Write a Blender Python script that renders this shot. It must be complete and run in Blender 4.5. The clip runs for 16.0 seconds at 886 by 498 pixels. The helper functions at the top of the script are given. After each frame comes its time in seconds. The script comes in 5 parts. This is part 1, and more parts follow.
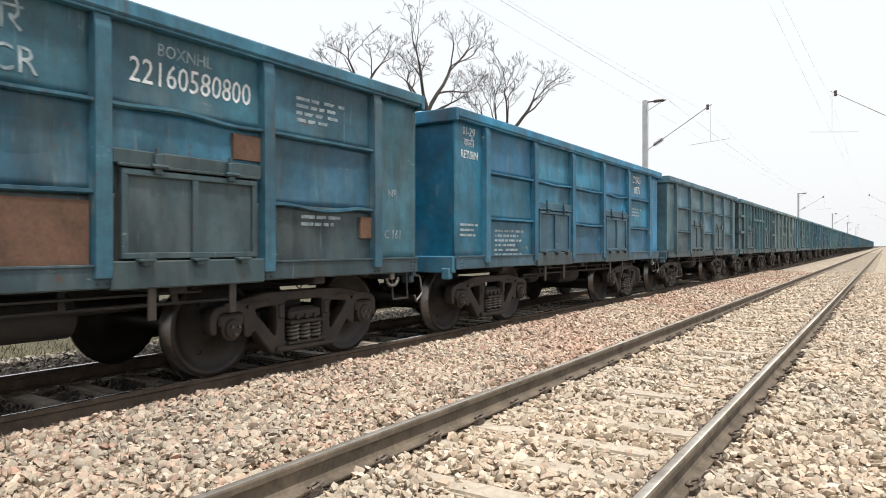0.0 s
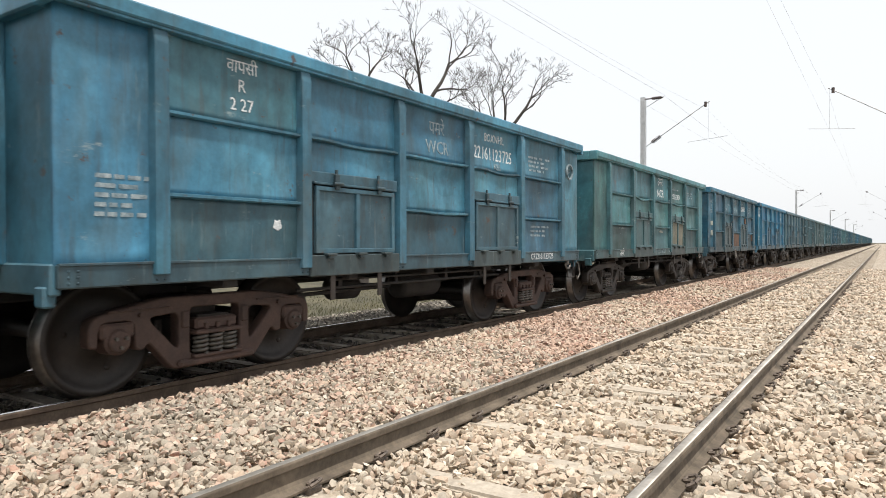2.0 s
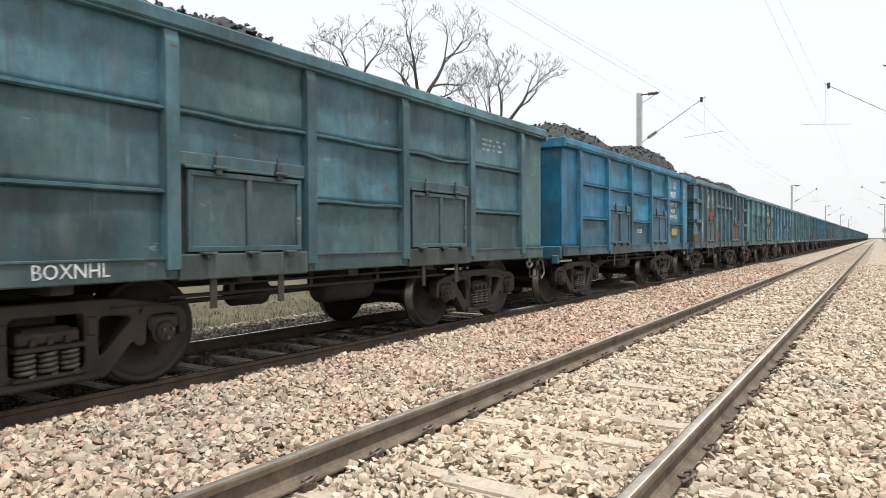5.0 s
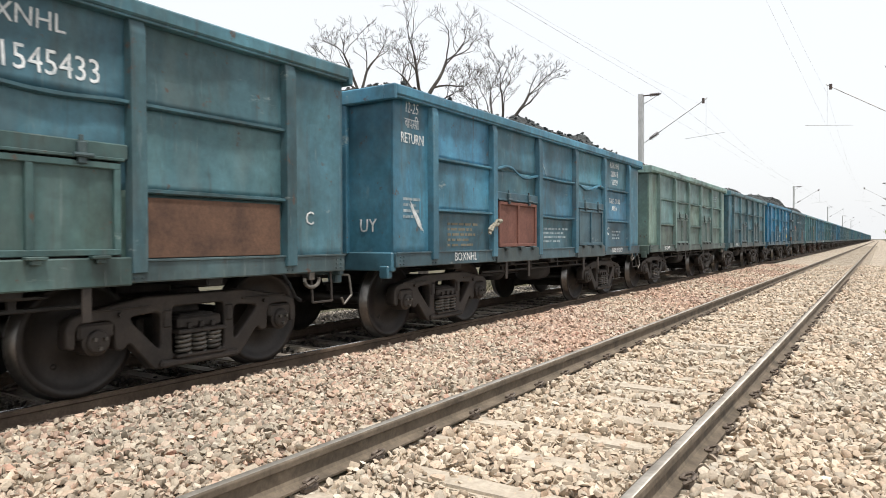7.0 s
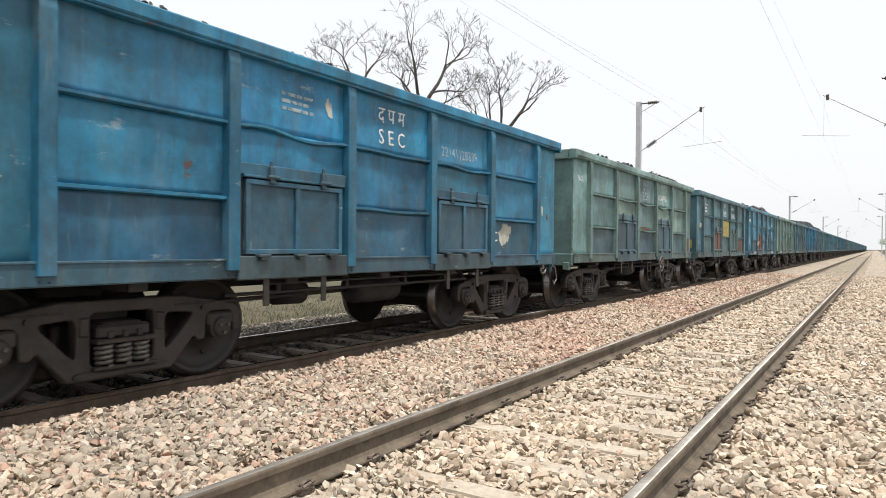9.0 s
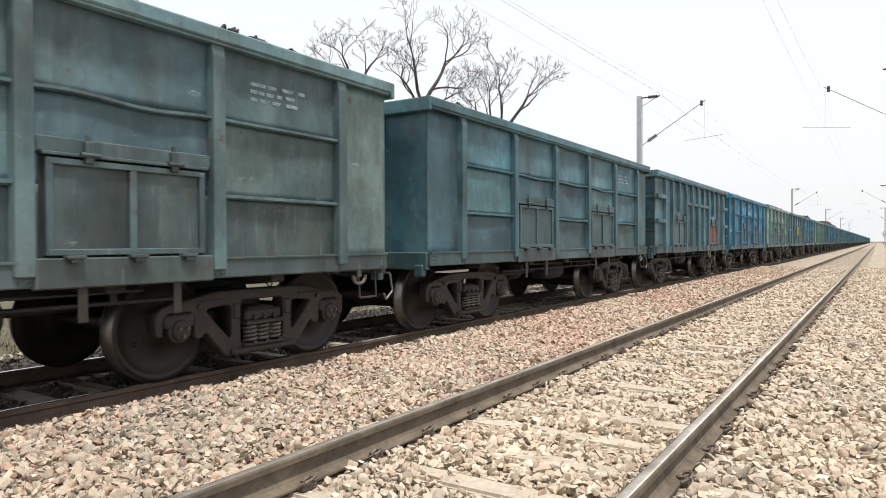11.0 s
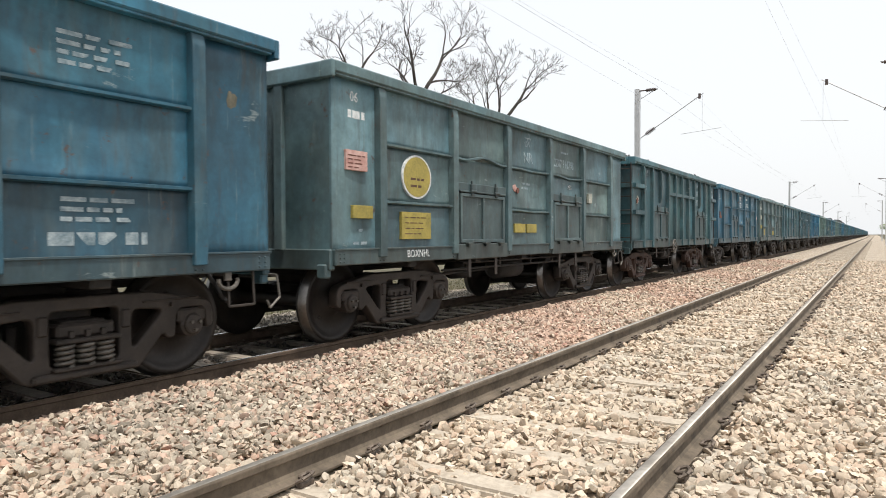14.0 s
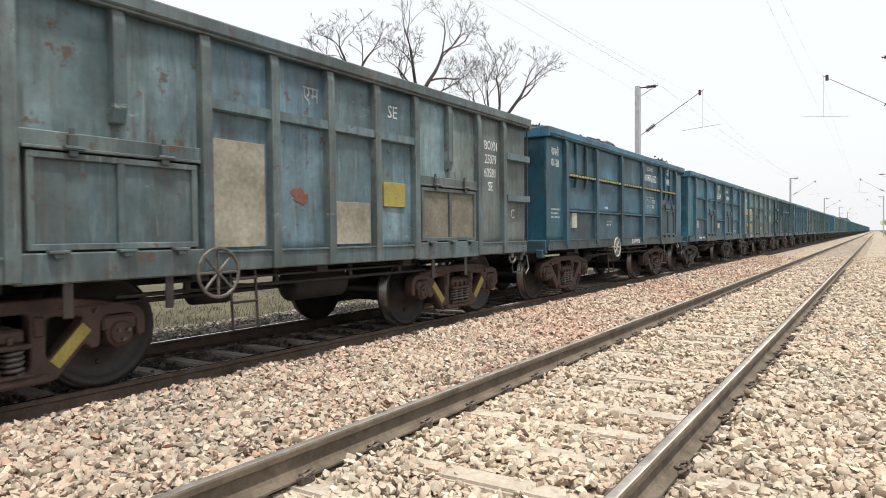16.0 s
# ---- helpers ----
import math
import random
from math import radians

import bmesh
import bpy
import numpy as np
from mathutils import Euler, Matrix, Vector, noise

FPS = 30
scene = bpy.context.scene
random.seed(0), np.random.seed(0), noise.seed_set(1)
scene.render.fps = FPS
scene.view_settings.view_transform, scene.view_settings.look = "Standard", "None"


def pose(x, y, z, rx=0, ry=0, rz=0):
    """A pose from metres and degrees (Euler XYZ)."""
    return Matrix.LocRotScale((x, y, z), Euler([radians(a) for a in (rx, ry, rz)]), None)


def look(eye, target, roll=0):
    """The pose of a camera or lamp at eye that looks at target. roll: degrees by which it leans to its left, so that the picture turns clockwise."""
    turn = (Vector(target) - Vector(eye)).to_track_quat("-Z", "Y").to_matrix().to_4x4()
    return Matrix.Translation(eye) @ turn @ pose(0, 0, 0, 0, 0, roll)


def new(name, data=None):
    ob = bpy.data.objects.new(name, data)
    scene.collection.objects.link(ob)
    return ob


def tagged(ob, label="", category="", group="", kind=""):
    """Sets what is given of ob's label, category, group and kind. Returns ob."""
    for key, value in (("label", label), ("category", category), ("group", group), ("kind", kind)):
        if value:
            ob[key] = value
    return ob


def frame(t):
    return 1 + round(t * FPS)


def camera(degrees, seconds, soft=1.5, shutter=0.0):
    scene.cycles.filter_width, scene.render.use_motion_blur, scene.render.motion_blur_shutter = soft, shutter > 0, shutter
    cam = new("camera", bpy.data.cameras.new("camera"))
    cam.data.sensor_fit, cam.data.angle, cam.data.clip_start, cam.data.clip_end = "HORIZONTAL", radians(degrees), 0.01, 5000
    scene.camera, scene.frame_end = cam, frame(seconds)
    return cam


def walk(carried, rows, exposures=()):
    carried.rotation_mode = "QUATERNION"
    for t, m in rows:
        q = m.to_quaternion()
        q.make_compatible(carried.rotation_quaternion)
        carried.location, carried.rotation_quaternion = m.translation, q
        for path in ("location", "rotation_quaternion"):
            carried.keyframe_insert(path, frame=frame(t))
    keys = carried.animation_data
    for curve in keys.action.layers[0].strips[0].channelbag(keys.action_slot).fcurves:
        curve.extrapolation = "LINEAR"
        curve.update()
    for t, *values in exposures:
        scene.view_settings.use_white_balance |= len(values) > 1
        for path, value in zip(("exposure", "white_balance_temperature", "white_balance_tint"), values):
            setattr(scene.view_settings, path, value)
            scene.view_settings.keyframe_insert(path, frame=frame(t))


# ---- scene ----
cam = camera(66.8, 16.0, soft=0.9, shutter=0.04)
EYE = Vector((0.0, 0.0, 1.19))
# seconds; yaw, pitch, roll and small sway of the hand-held camera, which stays in one place
TURNS = [
    (0, 33.4, -0.28, 0, 0, 0, -0),
    (0.5, 33.251, -0.489, 0.159, 0.009, 0.008, 0.003),
    (1, 33.411, -0.284, 0.372, 0.008, 0.005, -0.003),
    (1.5, 33.12, -0.45, 0.22, 0.01, 0.01, 0.003),
    (2, 33.262, -0.49, 0.115, 0.009, -0.005, 0),
    (2.5, 33.16, -0.682, 0.206, 0.008, 0.017, -0.001),
    (3, 33.116, -0.587, 0.222, 0.013, 0.001, -0.003),
    (3.5, 33.109, -0.581, 0.231, 0.009, -0.001, -0.004),
    (4, 33.012, -0.745, 0.113, 0.007, 0.002, 0.004),
    (6.5, 32.859, -0.858, 0.3, 0.009, 0.011, -0.002),
    (7, 33.09, -0.768, 0.175, 0.009, 0.009, 0.006),
    (7.5, 33.287, -0.529, 0.039, 0.005, 0.012, -0.001),
    (8, 33.246, -0.312, -0.264, 0.004, -0.011, 0.006),
    (8.5, 33.097, 0.057, -0.455, 0.005, 0.014, 0.004),
    (9, 32.788, -0.359, -0.588, 0.002, -0.011, 0.004),
    (9.5, 32.844, -0.648, -0.354, 0.007, -0.004, -0.009),
    (12, 32.991, -0.629, 0.263, 0.018, 0.005, -0.011),
    (12.5, 32.972, -0.958, -0.034, 0.007, 0.014, 0.003),
    (13, 32.547, -1.047, 0.116, 0.014, 0.013, 0.003),
    (13.5, 32.593, -1.015, 0.374, 0.011, 0.026, -0.007),
    (14, 32.794, -1.158, 0.196, 0.011, 0.016, 0.001),
    (14.5, 32.567, -1.255, 0.283, 0.013, 0.022, -0.001),
    (15, 32.82, -1.016, 0.389, 0.011, 0.016, -0.004),
    (15.5, 32.685, -1.306, 0.442, 0.012, 0.019, 0.006),
    (16, 32.873, -1.319, 0.493, 0.021, 0.017, -0.005),
]
walk(cam, [(t, pose(EYE.x + dx, EYE.y + dy, EYE.z + dz, 90 + p, r, w)) for t, w, p, r, dx, dy, dz in TURNS])

# ---------------------------------------------------------------- light
world = bpy.data.worlds.new("hazy_sky")
scene.world = world
world.use_nodes = True
wn, wl = world.node_tree.nodes, world.node_tree.links
sky = wn.new("ShaderNodeTexSky")
sky.sky_type, sky.sun_disc = "NISHITA", False
SUN_EL, SUN_AZ = 71.0, 115.0     # degrees; azimuth clockwise from +y
sky.sun_elevation, sky.sun_rotation = radians(SUN_EL), radians(SUN_AZ)
sky.dust_density, sky.air_density, sky.ozone_density = 6.0, 1.2, 1.0
veil = wn.new("ShaderNodeMix")
veil.data_type = "RGBA"
veil.inputs["Factor"].default_value = 0.72
veil.inputs["B"].default_value = (9.6, 9.75, 9.9, 1)   # bright white haze over the blue
wl.new(sky.outputs[0], veil.inputs["A"])
wl.new(veil.outputs["Result"], wn["Background"].inputs["Color"])
wn["Background"].inputs["Strength"].default_value = 0.1
sun = new("sun", bpy.data.lights.new("sun", "SUN"))
sun.data.energy, sun.data.angle, sun.data.color = 3.1, radians(5), (1.0, 0.96, 0.9)
az, el = radians(SUN_AZ), radians(SUN_EL)
sun.matrix_world = look((math.sin(az) * math.cos(el) * 50, math.cos(az) * math.cos(el) * 50, math.sin(el) * 50), (0, 0, 0))
scene.view_settings.exposure = 0.38


# ---------------------------------------------------------------- materials
def node_mat(name, rough=0.6, metal=0.0):
    m = bpy.data.materials.new(name)
    m.use_nodes = True
    n, l = m.node_tree.nodes, m.node_tree.links
    b = n["Principled BSDF"]
    b.inputs["Roughness"].default_value, b.inputs["Metallic"].default_value = rough, metal
    return m, n, l, b


def coords(n, l, scale=(1, 1, 1), shift=True):
    """Object coordinates, moved by a chance amount for every object."""
    tc, mp = n.new("ShaderNodeTexCoord"), n.new("ShaderNodeMapping")
    mp.inputs["Scale"].default_value = scale
    l.new(tc.outputs["Object"], mp.inputs["Vector"])
    if shift:
        oi, mul = n.new("ShaderNodeObjectInfo"), n.new("ShaderNodeMath")
        mul.operation, mul.inputs[1].default_value = "MULTIPLY", 37.0
        l.new(oi.outputs["Random"], mul.inputs[0])
        l.new(mul.outputs[0], mp.inputs["Location"])
    return mp.outputs["Vector"]


def noise_tex(n, l, vec, scale, detail=6, rough=0.6):
    t = n.new("ShaderNodeTexNoise")
    t.inputs["Scale"].default_value, t.inputs["Detail"].default_value, t.inputs["Roughness"].default_value = scale, detail, rough
    l.new(vec, t.inputs["Vector"])
    return t.outputs["Fac"]


def ramp(n, l, fac, stops):
    r = n.new("ShaderNodeValToRGB")
    el = r.color_ramp.elements
    for i, (p, c) in enumerate(stops):
        e = el[i] if i < 2 else el.new(p)
        e.position, e.color = p, (*c, 1) if len(c) == 3 else c
    l.new(fac, r.inputs["Fac"])
    return r.outputs["Color"]


def mix(n, l, fac, a, b, mode="MIX"):
    m = n.new("ShaderNodeMix")
    m.data_type, m.blend_type = "RGBA", mode
    for key, v in (("Factor", fac), ("A", a), ("B", b)):
        if isinstance(v, (int, float)):
            m.inputs[key].default_value = v
        elif isinstance(v, tuple):
            m.inputs[key].default_value = (*v, 1)
        else:
            l.new(v, m.inputs[key])
    return m.outputs["Result"]


def bump(n, l, b, height, strength=0.3, dist=0.01):
    k = n.new("ShaderNodeBump")
    k.inputs["Strength"].default_value, k.inputs["Distance"].default_value = strength, dist
    l.new(height, k.inputs["Height"])
    l.new(k.outputs["Normal"], b.inputs["Normal"])


def grey(v):
    return (v, v, v)


def paint_mat(name="wagon_paint", wear=0.0):
    """Weathered wagon paint; the hue is each wagon's own object colour; wear: 1 for paint that is going to rust."""
    m, n, l, b = node_mat(name, 0.5)
    oi = n.new("ShaderNodeObjectInfo")
    base = oi.outputs["Color"]
    v, streak, runs = coords(n, l), coords(n, l, (1.0, 1.7, 0.5)), coords(n, l, (1.0, 5.5, 0.45))
    big = noise_tex(n, l, v, 0.9, 5, 0.62)
    fine = noise_tex(n, l, v, 9.0, 8, 0.7)
    run = noise_tex(n, l, streak, 1.9, 4, 0.58)
    col = mix(n, l, 1.0, base, ramp(n, l, big, [(0.3, grey(0.55)), (0.7, grey(1.35))]), "MULTIPLY")
    col = mix(n, l, 1.0, col, ramp(n, l, fine, [(0.28, grey(0.78)), (0.72, grey(1.22))]), "MULTIPLY")
    # chalky fading keeps the hue, coal grime takes it away
    fade = ramp(n, l, noise_tex(n, l, streak, 0.8, 6, 0.66), [(0.46 - 0.05 * wear, grey(0.0)), (0.72 - 0.14 * wear, grey(0.7 + 0.25 * wear))])
    col = mix(n, l, fade, col, mix(n, l, 1.0, col, (1.9, 1.6, 1.45), "MULTIPLY"))
    blot = ramp(n, l, noise_tex(n, l, v, 0.65, 6, 0.62), [(0.46, grey(0.0)), (0.68, grey(0.75))])
    col = mix(n, l, blot, col, mix(n, l, 1.0, col, (0.62, 0.56, 0.5), "MULTIPLY"))
    dust = ramp(n, l, run, [(0.5, grey(0.0)), (0.8, grey(0.4))])
    col = mix(n, l, dust, col, (0.155, 0.185, 0.175))
    soot = ramp(n, l, noise_tex(n, l, streak, 1.4, 5, 0.62), [(0.5, grey(0.0)), (0.72, grey(0.8))])
    col = mix(n, l, soot, col, mix(n, l, 1.0, col, (0.5, 0.42, 0.38), "MULTIPLY"))
    drip = ramp(n, l, noise_tex(n, l, runs, 2.2, 6, 0.66), [(0.56 - 0.07 * wear, grey(0.0)), (0.74 - 0.06 * wear, grey(0.6 + 0.25 * wear))])
    col = mix(n, l, drip, col, (0.055, 0.047, 0.04))
    pale = ramp(n, l, noise_tex(n, l, runs, 3.1, 7, 0.7), [(0.6 - 0.04 * wear, grey(0.0)), (0.76 - 0.06 * wear, grey(0.5 + 0.2 * wear))])
    col = mix(n, l, pale, col, (0.24, 0.28, 0.27))
    worn = ramp(n, l, noise_tex(n, l, v, 5.0, 10, 0.72), [(0.62 - 0.05 * wear, grey(0.0)), (0.67 - 0.04 * wear, grey(0.85))])
    col = mix(n, l, worn, col, (0.08, 0.043, 0.028))
    # scuffs and scratches: short pale marks and thin bare lines
    scuff = ramp(n, l, noise_tex(n, l, coords(n, l, (1, 0.55, 1.6)), 2.6, 9, 0.78), [(0.625, grey(0.0)), (0.68, grey(0.6))])
    col = mix(n, l, scuff, col, (0.3, 0.35, 0.34))
    l.new(col, b.inputs["Base Color"])
    l.new(ramp(n, l, run, [(0.3, grey(0.38)), (0.75, grey(0.72))]), b.inputs["Roughness"])
    bump(n, l, b, fine, 0.16, 0.006)
    return m


def simple(name, c1, c2, scale=6.0, rough=0.6, metal=0.0, bumps=0.25, dist=0.006, spread=(0.3, 0.7), island=False):
    m, n, l, b = node_mat(name, rough, metal)
    v = coords(n, l)
    big = noise_tex(n, l, v, scale, 8, 0.65)
    fine = noise_tex(n, l, v, scale * 9, 5, 0.6)
    col = ramp(n, l, big, [(spread[0], c1), (spread[1], c2)])
    col = mix(n, l, 1.0, col, ramp(n, l, fine, [(0.25, grey(0.75)), (0.75, grey(1.2))]), "MULTIPLY")
    if island:
        g = n.new("ShaderNodeNewGeometry")
        col = mix(n, l, 1.0, col, ramp(n, l, g.outputs["Random Per Island"], [(0.0, grey(0.6)), (1.0, grey(1.35))]), "MULTIPLY")
    l.new(col, b.inputs["Base Color"])
    if bumps:
        bump(n, l, b, fine, bumps, dist)
    return m


def stone_mat(name, stops, single=False):
    m, n, l, b = node_mat(name, 0.85)
    if single:
        pick = n.new("ShaderNodeObjectInfo").outputs["Random"]
    else:
        pick = n.new("ShaderNodeNewGeometry").outputs["Random Per Island"]
    v = coords(n, l, shift=False)
    fine = noise_tex(n, l, v, 60, 6, 0.65)
    patch = noise_tex(n, l, v, 0.8, 4, 0.6)
    col = ramp(n, l, pick, stops)
    col = mix(n, l, 1.0, col, ramp(n, l, fine, [(0.25, grey(0.72)), (0.75, grey(1.2))]), "MULTIPLY")
    col = mix(n, l, 1.0, col, ramp(n, l, patch, [(0.3, (0.86, 0.88, 0.9)), (0.7, (1.08, 1.03, 1.0))]), "MULTIPLY")
    l.new(col, b.inputs["Base Color"])
    bump(n, l, b, fine, 0.4, 0.006)
    return m


BALLAST_STOPS = [(0.0, (0.27, 0.22, 0.165)), (0.2, (0.44, 0.365, 0.275)), (0.42, (0.54, 0.455, 0.35)), (0.6, (0.47, 0.355, 0.265)),
                 (0.75, (0.62, 0.54, 0.425)), (0.88, (0.38, 0.335, 0.27)), (1.0, (0.68, 0.605, 0.49))]
PINK_STOPS = [(0.0, (0.22, 0.16, 0.125)), (0.25, (0.42, 0.31, 0.235)), (0.5, (0.52, 0.39, 0.30)), (0.7, (0.43, 0.275, 0.205)),
              (0.85, (0.60, 0.485, 0.385)), (1.0, (0.37, 0.22, 0.165))]
SOOT_SHADE_STOPS = [(0.0, (0.05, 0.045, 0.04)), (0.4, (0.10, 0.088, 0.075)), (0.7, (0.15, 0.125, 0.10)), (1.0, (0.22, 0.19, 0.16))]


def bed_mat():
    """The ballast bed between and under the single stones: stone-sized cells."""
    m, n, l, b = node_mat("ballast_bed", 0.9)
    v = coords(n, l, shift=False)
    cell = n.new("ShaderNodeTexVoronoi")
    cell.inputs["Scale"].default_value = 17.0
    l.new(v, cell.inputs["Vector"])
    sep = n.new("ShaderNodeSeparateColor")
    l.new(cell.outputs["Color"], sep.inputs[0])
    col = ramp(n, l, sep.outputs[0], BALLAST_STOPS)
    # painted crevice shade: each stone cell darkens towards its edge
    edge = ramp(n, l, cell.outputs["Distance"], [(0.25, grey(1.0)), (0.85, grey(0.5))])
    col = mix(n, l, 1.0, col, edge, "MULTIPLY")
    patch = noise_tex(n, l, v, 0.35, 5, 0.6)
    col = mix(n, l, 1.0, col, ramp(n, l, patch, [(0.3, grey(0.86)), (0.7, grey(1.1))]), "MULTIPLY")
    # coal dust and oil along the running line, with the train's shade painted in
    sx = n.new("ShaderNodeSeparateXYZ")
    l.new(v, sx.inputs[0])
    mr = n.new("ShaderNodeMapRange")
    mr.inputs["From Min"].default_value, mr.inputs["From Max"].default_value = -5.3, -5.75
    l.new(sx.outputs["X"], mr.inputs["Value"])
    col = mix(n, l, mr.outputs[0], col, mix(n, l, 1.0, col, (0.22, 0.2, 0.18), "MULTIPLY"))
    col = mix(n, l, 1.0, col, grey(0.95), "MULTIPLY")
    l.new(col, b.inputs["Base Color"])
    inv = n.new("ShaderNodeMath")
    inv.operation, inv.inputs[0].default_value = "SUBTRACT", 1.0
    l.new(cell.outputs["Distance"], inv.inputs[1])
    bump(n, l, b, inv.outputs[0], 1.0, 0.04)
    return m


PAINT, PAINT_WORN = paint_mat(), paint_mat("wagon_paint_worn", 0.6)
BED = bed_mat()
STONE, STONE_ONE = stone_mat("ballast_stone", BALLAST_STOPS), stone_mat("ballast_stone_single", BALLAST_STOPS, True)
STONE_GREY = stone_mat("ballast_stone_weathered", [(0.0, (0.24, 0.205, 0.16)), (0.35, (0.38, 0.335, 0.265)), (0.6, (0.49, 0.425, 0.335)), (0.85, (0.40, 0.305, 0.235)), (1.0, (0.60, 0.535, 0.44))])
STONE_PINK = stone_mat("ballast_stone_pink", PINK_STOPS)
STONE_SOOT_SHADE = stone_mat("ballast_stone_soot_shade", SOOT_SHADE_STOPS)
STONE_FAR = stone_mat("ballast_stone_grey", [(0.0, (0.07, 0.062, 0.052)), (0.5, (0.21, 0.185, 0.15)), (1.0, (0.42, 0.38, 0.31))])
CONCRETE = simple("sleeper_concrete", (0.33, 0.28, 0.22), (0.50, 0.435, 0.35), 3.0, 0.85, bumps=0.4)
CONCRETE_DIRTY = simple("sleeper_concrete_sooty", (0.20, 0.165, 0.13), (0.44, 0.385, 0.315), 3.0, 0.85, bumps=0.4)
RAIL_SIDE = simple("rail_rust", (0.06, 0.04, 0.027), (0.14, 0.10, 0.07), 5.0, 0.85)
RAIL_DUSTY = simple("rail_dusty", (0.06, 0.047, 0.033), (0.175, 0.138, 0.10), 3.5, 0.9)
RAIL_TOP = simple("rail_head_worn", (0.20, 0.18, 0.155), (0.40, 0.375, 0.335), 2.0, 0.42, 0.45, 0.05)
RAIL_SHINY = simple("rail_head_polished", (0.55, 0.54, 0.52), (0.72, 0.71, 0.69), 2.0, 0.22, 0.9, 0.03)
CLIP = simple("clip_iron", (0.08, 0.065, 0.052), (0.19, 0.15, 0.12), 20, 0.7, 0.3)
IRON = simple("bogie_iron", (0.017, 0.014, 0.012), (0.05, 0.039, 0.032), 3.0, 0.62, 0.15, 0.35)
IRON_RED = simple("bogie_iron_rust", (0.038, 0.024, 0.019), (0.09, 0.052, 0.04), 4.0, 0.7, 0.1, 0.35)
DARK = simple("underframe_black", (0.012, 0.012, 0.012), (0.035, 0.032, 0.03), 4.0, 0.7)
WHEEL = simple("wheel_steel", (0.014, 0.012, 0.0105), (0.036, 0.029, 0.025), 3.0, 0.55, 0.3)
TREAD = simple("wheel_tread", (0.12, 0.11, 0.10), (0.22, 0.21, 0.20), 3.0, 0.3, 0.9, 0.05)
SPRING = simple("spring_steel", (0.06, 0.056, 0.05), (0.17, 0.155, 0.135), 9.0, 0.5, 0.4)
RUST = simple("rust_plate", (0.06, 0.033, 0.023), (0.145, 0.078, 0.048), 3.0, 0.85, bumps=0.5)
RED = simple("red_lead_paint", (0.10, 0.04, 0.03), (0.185, 0.078, 0.057), 2.5, 0.75, bumps=0.5)
YELLOW = simple("yellow_paint", (0.22, 0.185, 0.045), (0.40, 0.32, 0.07), 4.0, 0.6)
PALE = simple("pale_patch", (0.24, 0.25, 0.22), (0.5, 0.5, 0.43), 5.0, 0.7)
PRIMER = simple("weathered_primer", (0.16, 0.15, 0.115), (0.36, 0.335, 0.27), 2.2, 0.85)
STICKER = simple("faded_sticker", (0.36, 0.17, 0.145), (0.62, 0.43, 0.38), 9.0, 0.6, bumps=0)
BARE = simple("bare_primer", (0.095, 0.092, 0.066), (0.205, 0.19, 0.145), 3.0, 0.8)
WHITE = simple("lettering_white", (0.30, 0.34, 0.36), (0.66, 0.68, 0.68), 14.0, 0.6, bumps=0, spread=(0.3, 0.55))
FAINT = simple("lettering_faded", (0.11, 0.17, 0.20), (0.36, 0.42, 0.44), 12.0, 0.6, bumps=0, spread=(0.35, 0.65))
BLACK = simple("black_paint", (0.015, 0.015, 0.016), (0.04, 0.04, 0.04), 8.0, 0.6)
COAL = simple("coal", (0.011, 0.0145, 0.015), (0.04, 0.049, 0.049), 9.0, 0.6, bumps=0.8, dist=0.02, island=True)
GALV = simple("galvanised_steel", (0.42, 0.43, 0.43), (0.6, 0.6, 0.6), 3.0, 0.5, 0.5)
WIRE = simple("wire", (0.3, 0.29, 0.28), (0.42, 0.41, 0.4), 3.0, 0.5, 0.6, 0)
PORCELAIN = simple("insulator", (0.05, 0.035, 0.03), (0.09, 0.06, 0.05), 8.0, 0.3)
BARK = simple("bark", (0.035, 0.03, 0.026), (0.09, 0.078, 0.068), 5.0, 0.9, bumps=0.5)
EARTH = simple("dry_earth_grass", (0.04, 0.038, 0.02), (0.115, 0.098, 0.055), 0.6, 0.95, bumps=0.6, dist=0.03)
GRASS = simple("dry_grass", (0.035, 0.045, 0.016), (0.135, 0.12, 0.055), 0.9, 0.9, bumps=0, island=True)
LEAF = simple("leaf_green", (0.10, 0.16, 0.04), (0.30, 0.36, 0.13), 2.0, 0.6, bumps=0, island=True)


# ---------------------------------------------------------------- mesh helpers
def finish(bm, name, *mats, smooth=False):
    bmesh.ops.recalc_face_normals(bm, faces=bm.faces)
    me = bpy.data.meshes.new(name)
    bm.to_mesh(me)
    bm.free()
    for m in mats:
        me.materials.append(m)
    if smooth:
        me.polygons.foreach_set("use_smooth", [True] * len(me.polygons))
    return me


def put(name, me, parent=None, at=(0, 0, 0), turn=0.0, label=""):
    ob = new(name, me)
    ob.parent = parent
    ob.location, ob.rotation_euler = at, (0, 0, radians(turn))
    return tagged(ob, label)


def part(name, bm, material, parent, label="", smooth=False):
    return put(name, finish(bm, name, material, smooth=smooth), parent, label=label)


